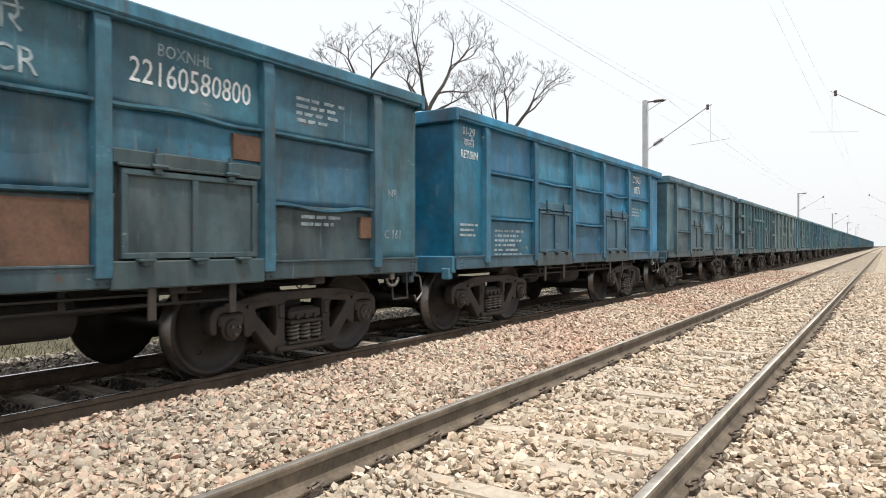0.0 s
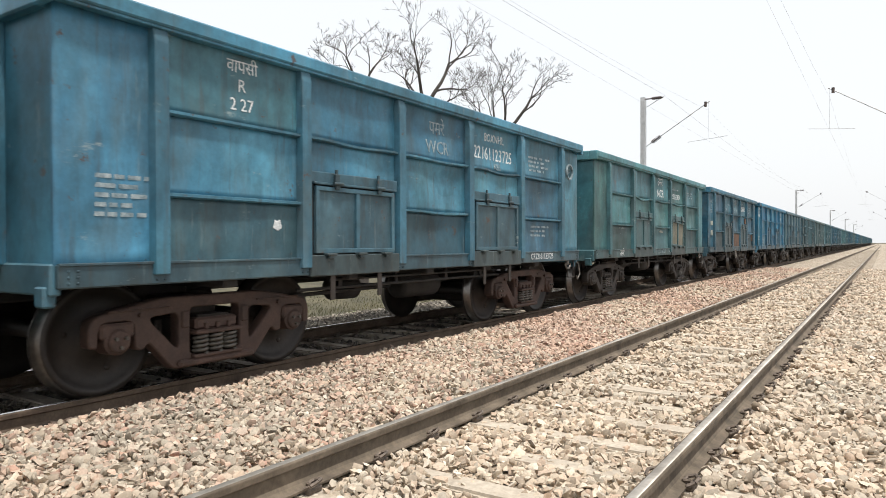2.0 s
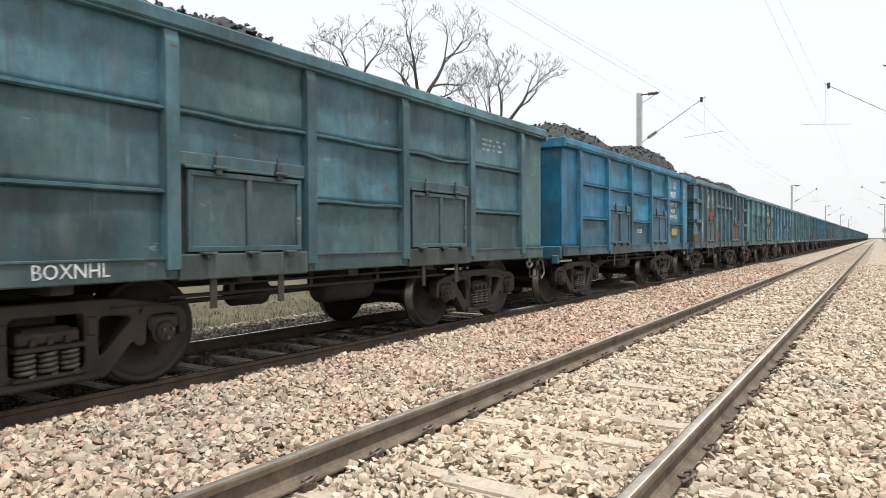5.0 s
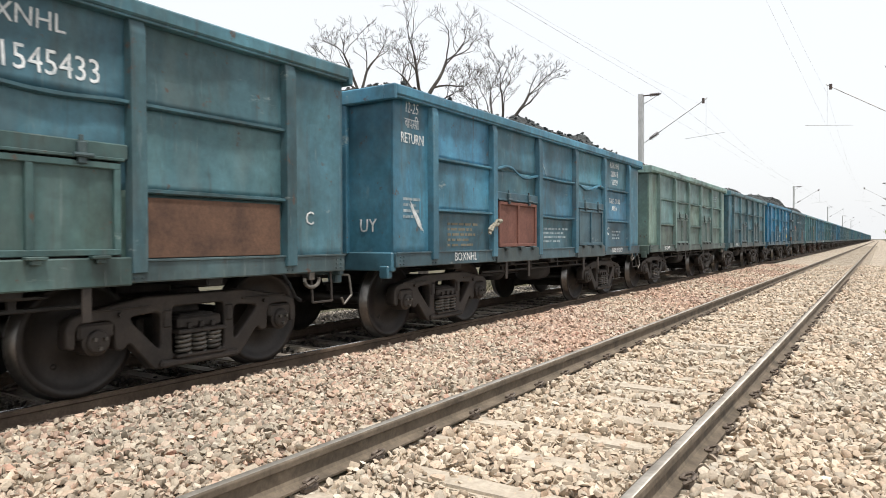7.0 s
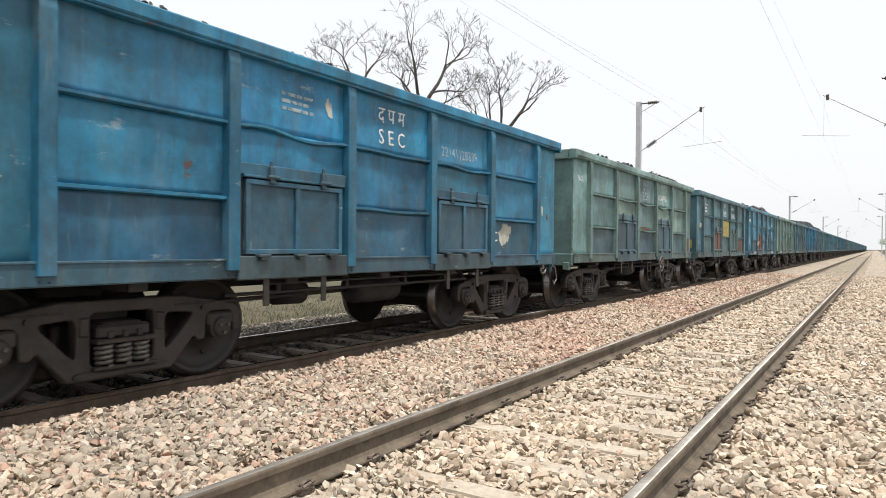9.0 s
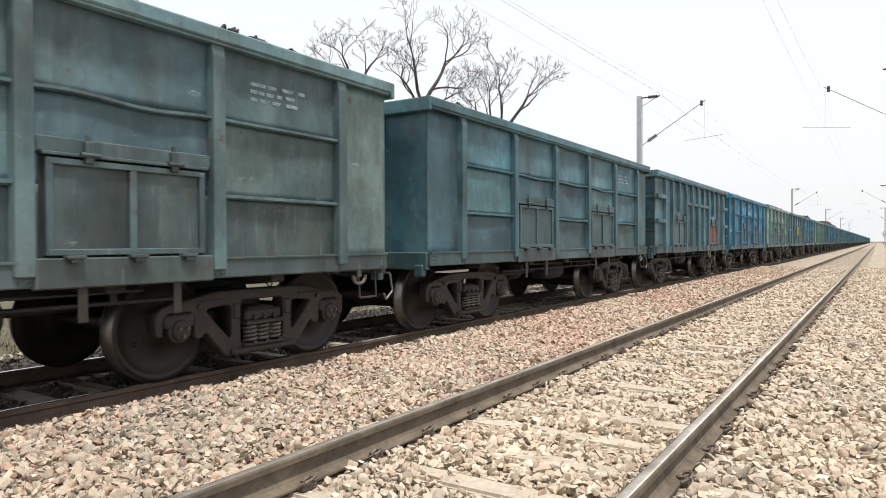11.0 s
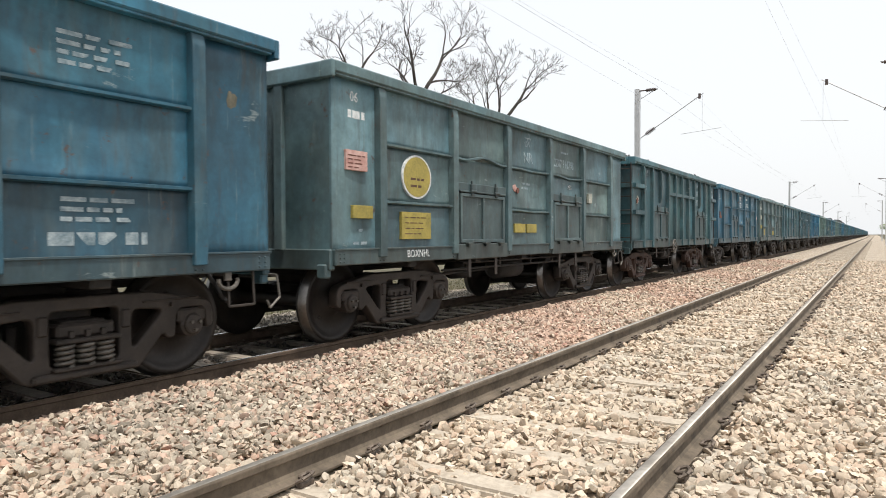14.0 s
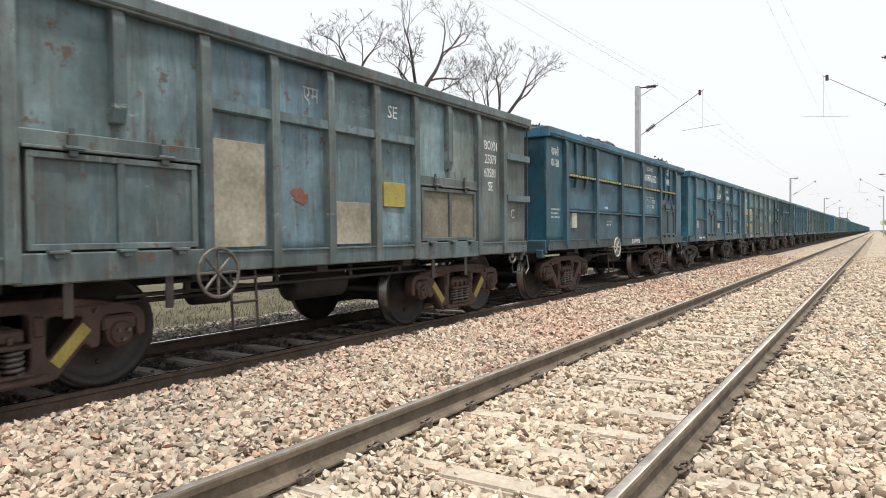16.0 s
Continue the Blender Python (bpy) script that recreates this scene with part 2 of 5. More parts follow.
def box(bm, x0, x1, y0, y1, z0, z1, bevel=0.0, m=None, mat=0):
    r = bmesh.ops.create_cube(bm, size=1.0)
    vs = r["verts"]
    bmesh.ops.scale(bm, vec=(abs(x1 - x0), abs(y1 - y0), abs(z1 - z0)), verts=vs)
    bmesh.ops.translate(bm, vec=((x0 + x1) / 2, (y0 + y1) / 2, (z0 + z1) / 2), verts=vs)
    if m is not None:
        bmesh.ops.transform(bm, matrix=m, verts=vs)
    fs = list({f for v in vs for f in v.link_faces})
    for f in fs:
        f.material_index = mat
    if bevel:
        es = list({e for v in vs for e in v.link_edges})
        bmesh.ops.bevel(bm, geom=es, offset=bevel, segments=1, affect="EDGES")


def tube(bm, a, b, r0, r1=None, seg=10):
    a, b = Vector(a), Vector(b)
    r1 = r0 if r1 is None else r1
    q = (b - a).to_track_quat("Z", "Y").to_matrix().to_4x4()
    bmesh.ops.create_cone(bm, cap_ends=True, segments=seg, radius1=r0, radius2=r1, depth=(b - a).length,
                          matrix=Matrix.Translation((a + b) / 2) @ q)


def pipe(bm, pts, r, seg=6):
    for a, b in zip(pts, pts[1:]):
        tube(bm, a, b, r, seg=seg)


def beam(bm, p, q, w, x0, x1, bevel=0.018):
    """A flat bar in the y-z plane from p to q, w wide, reaching from x0 to x1."""
    (ay, az), (by, bz) = p, q
    ln, ang = math.hypot(by - ay, bz - az), math.atan2(bz - az, by - ay)
    m = Matrix.Translation((0, (ay + by) / 2, (az + bz) / 2)) @ Matrix.Rotation(ang, 4, "X")
    box(bm, x0, x1, -ln / 2 - w * 0.3, ln / 2 + w * 0.3, -w / 2, w / 2, bevel, m)


def lathe(bm, profile, seg=32, mats=None):
    """Turn (x, r) points about the x axis."""
    rings = []
    for x, r in profile:
        rings.append([bm.verts.new((x, r * math.cos(2 * math.pi * i / seg), r * math.sin(2 * math.pi * i / seg))) for i in range(seg)])
    for k, (a, b) in enumerate(zip(rings, rings[1:])):
        for i in range(seg):
            f = bm.faces.new((a[i], a[(i + 1) % seg], b[(i + 1) % seg], b[i]))
            if mats:
                f.material_index = mats[k]


def text_mesh(body, size, squeeze=1.0):
    """Letters from the built-in font as a thin raised mesh that faces +x and reads along +y."""
    cu = bpy.data.curves.new("lettering", "FONT")
    cu.body, cu.size, cu.extrude = body, size, 0.002
    cu.align_x, cu.align_y, cu.space_line = "CENTER", "CENTER", 1.05
    cu.resolution_u = 2
    ob = bpy.data.objects.new("lettering", cu)
    scene.collection.objects.link(ob)
    bpy.context.view_layer.update()
    me = bpy.data.meshes.new_from_object(ob)
    bpy.data.objects.remove(ob)
    bpy.data.curves.remove(cu)
    me.transform(Matrix(((0, 0, 1, 0), (squeeze, 0, 0, 0), (0, 1, 0, 0), (0, 0, 0, 1))))
    return me


# ---------------------------------------------------------------- tracks and ground
XN, XT, ZT = -1.846, -6.57, -0.126       # centre of the empty line and of the train's line; rail level of the latter
HALF = 0.8725


def make_ground():
    bm = bmesh.new()
    ys = [-400, -60, 0, 60, 200, 500, 1200, 3000]
    xs = [(-3000, -0.5), (-400, -0.6), (-60, -0.7), (-16, -0.78), (-9.6, -0.95), (2.6, -0.85), (60, -0.75), (3000, -0.6)]
    grid = [[bm.verts.new((x, y, z)) for x, z in xs] for y in ys]
    for a, b in zip(grid, grid[1:]):
        for i in range(len(xs) - 1):
            bm.faces.new((a[i], a[i + 1], b[i + 1], b[i]))
    g = new("ground", finish(bm, "ground", EARTH))
    tagged(g, "dry earth with sparse yellow-green grass beside the line", "ground", kind="structure")


BED_X = [2.6, 1.5, 0.6, -0.9, -1.846, -2.8, -3.6, -4.6, -5.2, -5.75, -6.57, -7.4, -8.2, -9.5, -10.6, -11.3]
BED_Z = [-0.81, -0.3, -0.2, -0.205, -0.225, -0.205, -0.20, -0.21, -0.24, -0.36, -0.37, -0.36, -0.32, -0.32, -0.55, -0.9]


def bed_z(x):
    return np.interp(-np.asarray(x), [-v for v in BED_X], BED_Z)


def make_bed():
    bm = bmesh.new()
    ys = [-40, -10] + [i * 1.0 for i in range(-4, 30)] + [40, 70, 120, 250, 450, 800]
    rows = [[bm.verts.new((x, y, z + (0.012 * noise.noise((x * 1.3, y * 0.9, 0)) if 0 < i < len(BED_X) - 1 else 0)))
             for i, (x, z) in enumerate(zip(BED_X, BED_Z))] for y in ys]
    for a, b in zip(rows, rows[1:]):
        for i in range(len(BED_X) - 1):
            bm.faces.new((a[i], a[i + 1], b[i + 1], b[i]))
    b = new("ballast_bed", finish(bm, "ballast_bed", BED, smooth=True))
    return tagged(b, "pinkish beige crushed stone ballast bed under two tracks", "ballast", kind="structure")


RAIL = [(-0.075, -0.172), (0.075, -0.172), (0.075, -0.160), (0.02, -0.143), (0.009, -0.125), (0.009, -0.055), (0.034, -0.042),
        (0.036, -0.014), (0.033, -0.006), (0.025, -0.0018), (0.011, -0.0003), (-0.011, -0.0003), (-0.025, -0.0018), (-0.033, -0.006),
        (-0.036, -0.014), (-0.034, -0.042), (-0.009, -0.055), (-0.009, -0.125), (-0.02, -0.143), (-0.075, -0.160)]


def rail_mesh(side, top, y0=-40.0, y1=800.0):
    """A flat-bottomed rail with a crowned head, worn bright along the middle."""
    bm = bmesh.new()
    a = [bm.verts.new((x, y0, z)) for x, z in RAIL]
    b = [bm.verts.new((x, y1, z)) for x, z in RAIL]
    n = len(RAIL)
    for i in range(n):
        f = bm.faces.new((a[i], a[(i + 1) % n], b[(i + 1) % n], b[i]))
        f.material_index = 1 if 9 <= i <= 11 else 0
        f.smooth = 7 <= i <= 13
    bm.faces.new(a[::-1]), bm.faces.new(b)
    return finish(bm, "rail", side, top)


def sleeper_mesh(mat):
    bm = bmesh.new()
    box(bm, -1.375, 1.375, -0.125, 0.125, -0.40, -0.186)
    for v in bm.verts:
        if v.co.z > -0.2:
            v.co.y *= 0.8
    es = [e for e in bm.edges]
    bmesh.ops.bevel(bm, geom=es, offset=0.018, segments=2, affect="EDGES")
    return finish(bm, "sleeper", mat)


def clip_mesh(side):
    """A rolled spring clip on its cast shoulder beside the rail foot."""
    bm = bmesh.new()
    s = side
    box(bm, s * 0.078, s * 0.125, -0.055, 0.055, -0.186, -0.150, 0.008)
    pts = [(s * 0.10, -0.07, -0.150), (s * 0.135, -0.055, -0.13), (s * 0.14, 0.0, -0.118), (s * 0.115, 0.05, -0.12),
           (s * 0.07, 0.045, -0.135), (s * 0.058, 0.0, -0.146), (s * 0.10, -0.01, -0.14)]
    pipe(bm, pts, 0.011, 5)
    return finish(bm, "rail_clip", CLIP)


def make_track(name, x, z, mat, label, y_end, clips):
    t = new(name)
    t.location = (x, 0, z)
    tagged(t, label, "railway track", kind="structure")
    me = rail_mesh(RAIL_SIDE, RAIL_SHINY) if z else rail_mesh(RAIL_DUSTY, RAIL_TOP)
    for s in (-HALF, HALF):
        put("rail", me, t, (s, 0, 0))
    sm, ci, co = sleeper_mesh(mat), clip_mesh(1), clip_mesh(-1)
    y = 0.28 - 0.6 * 4
    while y < y_end:
        sl = put("sleeper", sm, t, (random.uniform(-0.012, 0.012), y + random.uniform(-0.012, 0.012), random.uniform(-0.004, 0.003)),
                 random.uniform(-0.35, 0.35))
        if y < clips:
            for s in (-HALF, HALF):
                put("rail_clip", ci, sl, (s, 0, 0))
                put("rail_clip", co, sl, (s, 0, 0))
        y += 0.6
    return t


# ---- stones
def stone_shapes(n=14, seed=4):
    rng = np.random.default_rng(seed)
    bm = bmesh.new()
    bmesh.ops.create_icosphere(bm, subdivisions=1, radius=1.0)
    bm.verts.ensure_lookup_table()
    v = np.array([p.co[:] for p in bm.verts])
    f = np.array([[p.index for p in q.verts] for q in bm.faces])
    bm.free()
    out = []
    for _ in range(n):
        w = v.copy()
        for _ in range(6):                         # split off faces, as crushed rock
            d = rng.normal(size=3)
            d /= np.linalg.norm(d)
            c = rng.uniform(0.35, 0.72)
            over = np.maximum(w @ d - c, 0)
            w -= over[:, None] * d
        w *= rng.uniform(0.8, 1.45, 3) * (1.35, 1.05, 0.72)
        out.append(w)
    return out, f


SHAPES, SFACES = stone_shapes()


def batch(x, y, z, size, rng):
    """Corners and faces of many stones at once."""
    n = len(x)
    q = rng.normal(size=(n, 4)) * (1, 0.38, 0.38, 1)
    q /= np.linalg.norm(q, axis=1)[:, None]
    w, a, b, c = q.T
    R = np.stack([1 - 2 * (b * b + c * c), 2 * (a * b - c * w), 2 * (a * c + b * w), 2 * (a * b + c * w), 1 - 2 * (a * a + c * c),
                  2 * (b * c - a * w), 2 * (a * c - b * w), 2 * (b * c + a * w), 1 - 2 * (a * a + b * b)], 1).reshape(n, 3, 3)
    sh = np.stack(SHAPES)[rng.integers(0, len(SHAPES), n)]
    v = np.einsum("nij,nvj->nvi", R, sh) * size[:, None, None] + np.stack([x, y, z], 1)[:, None, :]
    nv = v.shape[1]
    f = (SFACES[None] + (np.arange(n) * nv)[:, None, None]).reshape(-1, 3)
    return v, f


def scatter(name, x, y, z, size, mat, seed=1, parent=None, label=""):
    """Many stones, joined into one mesh."""
    v, f = batch(x, y, z, size, np.random.default_rng(seed))
    n, nv = v.shape[:2]
    me = bpy.data.meshes.new(name)
    me.vertices.add(n * nv)
    me.vertices.foreach_set("co", v.reshape(-1).astype(np.float32))
    me.loops.add(f.size)
    me.loops.foreach_set("vertex_index", f.reshape(-1).astype(np.int32))
    me.polygons.add(len(f))
    me.polygons.foreach_set("loop_start", np.arange(0, f.size, 3, dtype=np.int32))
    me.update(calc_edges=True)
    me.shade_smooth()
    me.set_sharp_from_angle(angle=radians(46))
    me.materials.append(mat)
    ob = new(name, me)
    ob.parent = parent
    return tagged(ob, label, "ballast", kind="stuff")


def stones_in(rng, x0, x1, y0, y1, per_m2):
    n = int((x1 - x0) * (y1 - y0) * per_m2)
    return rng.uniform(x0, x1, n), rng.uniform(y0, y1, n)


def keep_off(x, y, xc, z, cover, rng):
    """Leaves rails free, and most of each sleeper's top."""
    off = np.abs(np.abs(x - xc) - HALF)
    ok = off > 0.105
    ph = np.abs((y - 0.28 + 0.3) % 0.6 - 0.3)
    on = (ph < 0.125) & (np.abs(x - xc) < 1.375)
    return ok & (~on | (rng.random(len(x)) < cover))


def make_stones(bed):
    rng = np.random.default_rng(11)
    # near ballast, thick; then thinner with the distance
    for i, (y0, y1, dens, s0, s1) in enumerate(((0.8, 8.0, 1050, 0.017, 0.033), (8.0, 16.0, 620, 0.021, 0.038), (16.0, 40.0, 190, 0.028, 0.046))):
        x, y = stones_in(rng, -5.62, 0.75, y0, y1, dens)
        ok = keep_off(x, y, XN, 0, 0.36 if i < 2 else 0.2, rng) & keep_off(x, y, XT, 0, 0.2, rng)
        x, y = x[ok], y[ok]
        size = rng.uniform(s0, s1, len(x)) * rng.choice([0.8, 1.0, 1.25], len(x))
        z = bed_z(x) + rng.uniform(-0.014, 0.048, len(x)) + 0.014 * np.sin(x * 5.1 + 1.3 * np.sin(y * 2.3)) + 0.01 * np.sin(y * 6.3 + x * 2)
        # a shallow heap along the running line, and stones a little lower between the sleepers
        z += 0.045 * np.exp(-((x + 5.25) / 0.35) ** 2)
        if i == 0:
            # older, greyer stones lie in drifts beside the running line
            old = (x < -2.95) & (rng.random(len(x)) < np.clip(0.75 - (y - 2.0) * 0.14 + 0.35 * np.sin(x * 2.1 + y * 1.3), 0.08, 0.85))
            scatter("weathered_stones", x[old], y[old], z[old], size[old], STONE_GREY, 27, None, "loose grey weathered stones between the two tracks")
            x, y, z, size = x[~old], y[~old], z[~old], size[~old]
        # a newer, pinker load was tipped between the two lines
        pink = (x < -2.95) & (rng.random(len(x)) < 0.66 + 0.34 * np.sin(x * 1.7 + y * 0.9))
        scatter("pink_stones", x[pink], y[pink], z[pink], size[pink], STONE_PINK, 40 + i, None, "loose pinkish brown crushed stones between the two tracks")
        x, y, z, size = x[~pink], y[~pink], z[~pink], size[~pink]
        scatter("ballast_stones", x, y, z, size, STONE, 20 + i, None, "loose pale tan crushed stones between the rails")
    # stones this dark carry coal dust plus the painted shade of the train
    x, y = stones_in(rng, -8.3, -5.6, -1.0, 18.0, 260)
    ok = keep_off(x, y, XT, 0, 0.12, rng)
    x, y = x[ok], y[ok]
    scatter("sooty_stones", x, y, bed_z(x) + rng.uniform(-0.01, 0.03, len(x)), rng.uniform(0.02, 0.045, len(x)), STONE_SOOT_SHADE, 31, None,
            "coal-dusted stones between the train's rails, its shade painted in")
    x, y = stones_in(rng, -11.1, -8.0, -1.0, 30.0, 330)
    scatter("shoulder_stones", x, y, bed_z(x) + rng.uniform(-0.01, 0.03, len(x)), rng.uniform(0.022, 0.042, len(x)), STONE_FAR, 32, None,
            "grey stones on the far ballast shoulder")
    # the nearest 300 lie loose on top, each by itself
    for k in range(8):
        me = bpy.data.meshes.new("stone")
        me.from_pydata((SHAPES[k] * 0.029).tolist(), [], SFACES.tolist())
        me.shade_smooth()
        me.set_sharp_from_angle(angle=radians(46))
        me.materials.append(STONE_ONE)
        for j in range(38 if k < 4 else 37):
            while True:
                px, py = rng.uniform(-4.9, 0.2), rng.uniform(1.6, 6.5)
                if keep_off(np.array([px]), np.array([py]), XN, 0, 0.05, rng)[0]:
                    break
            s = put("stone", me, bed, (px, py, float(bed_z(px)) + rng.uniform(0.02, 0.04)))
            s.rotation_euler = (rng.uniform(-0.5, 0.5), rng.uniform(-0.5, 0.5), rng.uniform(0, 6.28))
            s.scale = [rng.uniform(0.8, 1.35)] * 3


def make_grass():
    rng = np.random.default_rng(8)
    for name, mat, n, xr, yr, h0, h1, label in (
            ("dry_grass", GRASS, 26000, (-19, -10.9), (-6, 30), 0.03, 0.15, "dry yellow-green grass on the verge behind the train"),):
        x, y = rng.uniform(*xr, n), rng.uniform(*yr, n)
        vs, fs = [], []
        for i in range(n):
            h, a, w = rng.uniform(h0, h1), rng.uniform(0, 6.28), rng.uniform(0.003, 0.007)
            lean = rng.uniform(0.1, 0.7) * h
            dx, dy = math.cos(a), math.sin(a)
            b = len(vs)
            z = -0.84
            vs += [(x[i] - dy * w, y[i] + dx * w, z), (x[i] + dy * w, y[i] - dx * w, z),
                   (x[i] + dx * lean * 0.4 + dy * w * .7, y[i] + dy * lean * 0.4 - dx * w * .7, z + h * 0.65), (x[i] + dx * lean, y[i] + dy * lean, z + h)]
            fs += [(b, b + 1, b + 2), (b, b + 2, b + 3)]
        me = bpy.data.meshes.new(name)
        me.from_pydata(vs, [], fs)
        me.materials.append(mat)
        tagged(new(name, me), label, "grass", kind="stuff")


def make_plant(x, y, s):
    rng = np.random.default_rng(3)
    vs, fs = [], []
    for i in range(150):
        a, r, z = rng.uniform(0, 6.28), rng.uniform(0, 0.28) * s, -0.84 + rng.uniform(0.05, 0.42) * s
        c = Vector((x + r * math.cos(a), y + r * math.sin(a), z))
        d = Vector((math.cos(a), math.sin(a), rng.uniform(-0.3, 0.7))).normalized() * rng.uniform(0.07, 0.15)
        side = d.cross(Vector((0, 0, 1))).normalized() * 0.035
        b = len(vs)
        vs += [c - d * 0.5, c + side, c + d, c - side]
        fs.append((b, b + 1, b + 2, b + 3))
    me = bpy.data.meshes.new("weed_plant")
    me.from_pydata([tuple(v) for v in vs], [], fs)
    me.materials.append(LEAF)
    root = new("weed_plant")
    root.location = (0, 0, 0)
    tagged(root, "small green weed growing on the dry verge", "plant")
    put("leaves", me, root)
    bm = bmesh.new()
    for k in range(5):
        tube(bm, (x, y, -0.86), (x + rng.uniform(-0.2, 0.2) * s, y + rng.uniform(-0.2, 0.2) * s, -0.84 + 0.35 * s), 0.006, 0.003, 5)
    part("stem", bm, LEAF, root)


# ---------------------------------------------------------------- wagons
TOP = 3.25


class Kind:
    pass


def dent_at(y, z, y0, y1, z0, z1, seed, dent):
    """How far a plate is knocked out (+) or in (-) at one spot."""
    soft = max(0.0, min(1.0, min(y - y0, y1 - y) / 0.35) * min(1.0, min(z - z0, z1 - z) / 0.25))
    return soft * dent * (noise.noise((y * 0.9 + seed * 7, z * 1.1, seed)) + 0.7 * noise.noise((y * 2.3, z * 2.1 + seed, 5)) - 0.3)


def panel_mesh(y0, y1, z0, z1, seed, dent, ny=16, nz=10):
    """One pressed plate of the side, dented between its edges."""
    bm = bmesh.new()
    rows = []
    for j in range(nz + 1):
        z = z0 + (z1 - z0) * j / nz
        row = []
        for i in range(ny + 1):
            y = y0 + (y1 - y0) * i / ny
            row.append(bm.verts.new((1.50 + dent_at(y, z, y0, y1, z0, z1, seed, dent), y, z)))
        rows.append(row)
    (ia, ib), (ic, id_) = [[bm.verts.new((1.47, v.co.y, v.co.z)) for v in (row[0], row[-1])] for row in (rows[0], rows[-1])]
    for a, b in zip(rows, rows[1:]):
        for i in range(ny):
            bm.faces.new((a[i], a[i + 1], b[i + 1], b[i])).smooth = True
    bm.faces.new((ia, ib, id_, ic))
    bm.faces.new([ia, ib] + rows[0][::-1])
    bm.faces.new([ic, id_] + rows[-1][::-1])
    bm.faces.new([ia, ic] + [r[0] for r in rows[::-1]])
    bm.faces.new([ib, id_] + [r[-1] for r in rows[::-1]])
    return finish(bm, "side_panel", PAINT)


def end_mesh(half):
    bm = bmesh.new()
    box(bm, -1.468, 1.468, half - 0.03, half - 0.004, 1.05, 3.15)
    return finish(bm, "end_sheet", PAINT)


def floor_mesh(half):
    bm = bmesh.new()
    box(bm, -1.46, 1.46, -half + 0.03, half - 0.03, 1.06, 1.10)
    return finish(bm, "floor_plate", DARK)


def post_mesh(w, z0, z1, x1=1.583, foot=True):
    bm = bmesh.new()
    pts = [(1.492, z0), (x1 - (0.0 if foot else 0.03), z0), (x1, z0 + 0.12), (x1, z1 - 0.16), (x1 - 0.025, z1 - 0.05), (1.51, z1), (1.492, z1)]
    rings = [[bm.verts.new((x, s * w / 2 * (1.0 if x < x1 - 0.04 else 0.86), z)) for x, z in pts] for s in (-1, 1)]
    n = len(pts)
    for i in range(n):
        bm.faces.new((rings[0][i], rings[0][(i + 1) % n], rings[1][(i + 1) % n], rings[1][i]))
    bm.faces.new(rings[0][::-1]), bm.faces.new(rings[1])
    bmesh.ops.bevel(bm, geom=bm.edges[:], offset=0.008, segments=1, affect="EDGES")
    return finish(bm, "post", PAINT)


def stiffener_mesh(length, bend=0.0, seed=0, h=0.045, x1=1.558):
    """An angle rib that has been knocked a little out of line."""
    bm = bmesh.new()
    n = 14
    rnd = random.Random(seed)
    ph = rnd.uniform(0, 6.28)
    rings = []
    for i in range(n + 1):
        u = i / n
        y = (u - 0.5) * length
        w = math.sin(math.pi * u)
        dz = bend * w * math.sin(u * 5.0 + ph)
        dx = 0.5 * abs(bend) * w * math.cos(u * 4.0 + ph)
        rings.append([bm.verts.new((x + dx, y, z + dz)) for x, z in ((1.495, h / 2), (x1, h / 2 - 0.008), (x1, -h / 2 + 0.012), (1.535, -h / 2), (1.495, -h / 2))])
    for a, b in zip(rings, rings[1:]):
        for i in range(5):
            bm.faces.new((a[i], a[(i + 1) % 5], b[(i + 1) % 5], b[i]))
    bm.faces.new(rings[0][::-1]), bm.faces.new(rings[-1])
    return finish(bm, "stiffener", PAINT)


def rim_mesh(half):
    bm = bmesh.new()
    for s in (1, -1):
        box(bm, s * 1.43, s * 1.602, -half - 0.03, half + 0.03, TOP - 0.13, TOP, 0.016)
        box(bm, s * 1.49, s * 1.58, -half, half, TOP - 0.155, TOP - 0.128, 0.006)
        box(bm, -1.425, 1.425, s * (half - 0.08), s * (half + 0.085), TOP - 0.19, TOP - 0.002, 0.016)
        for e in (1, -1):
            box(bm, e * 1.42, e * 1.60, s * (half + 0.025), s * (half + 0.085), TOP - 0.19, TOP - 0.001, 0.012)
    return finish(bm, "top_rim", PAINT)


def sill_mesh(half, gaps):
    """Side sill channel with rivet heads."""
    bm = bmesh.new()
    box(bm, 1.40, 1.548, -half + 0.01, half - 0.01, 0.98, 1.165, 0.012)
    box(bm, 1.535, 1.562, -half + 0.01, half - 0.01, 1.15, 1.172, 0.004)
    for y in gaps:
        for k in range(3):
            for dy in (-0.035, 0.035):
                bmesh.ops.create_icosphere(bm, subdivisions=1, radius=0.013, matrix=Matrix.Translation((1.549, y + dy, 1.02 + 0.045 * k)))
    return finish(bm, "side_sill", PAINT)


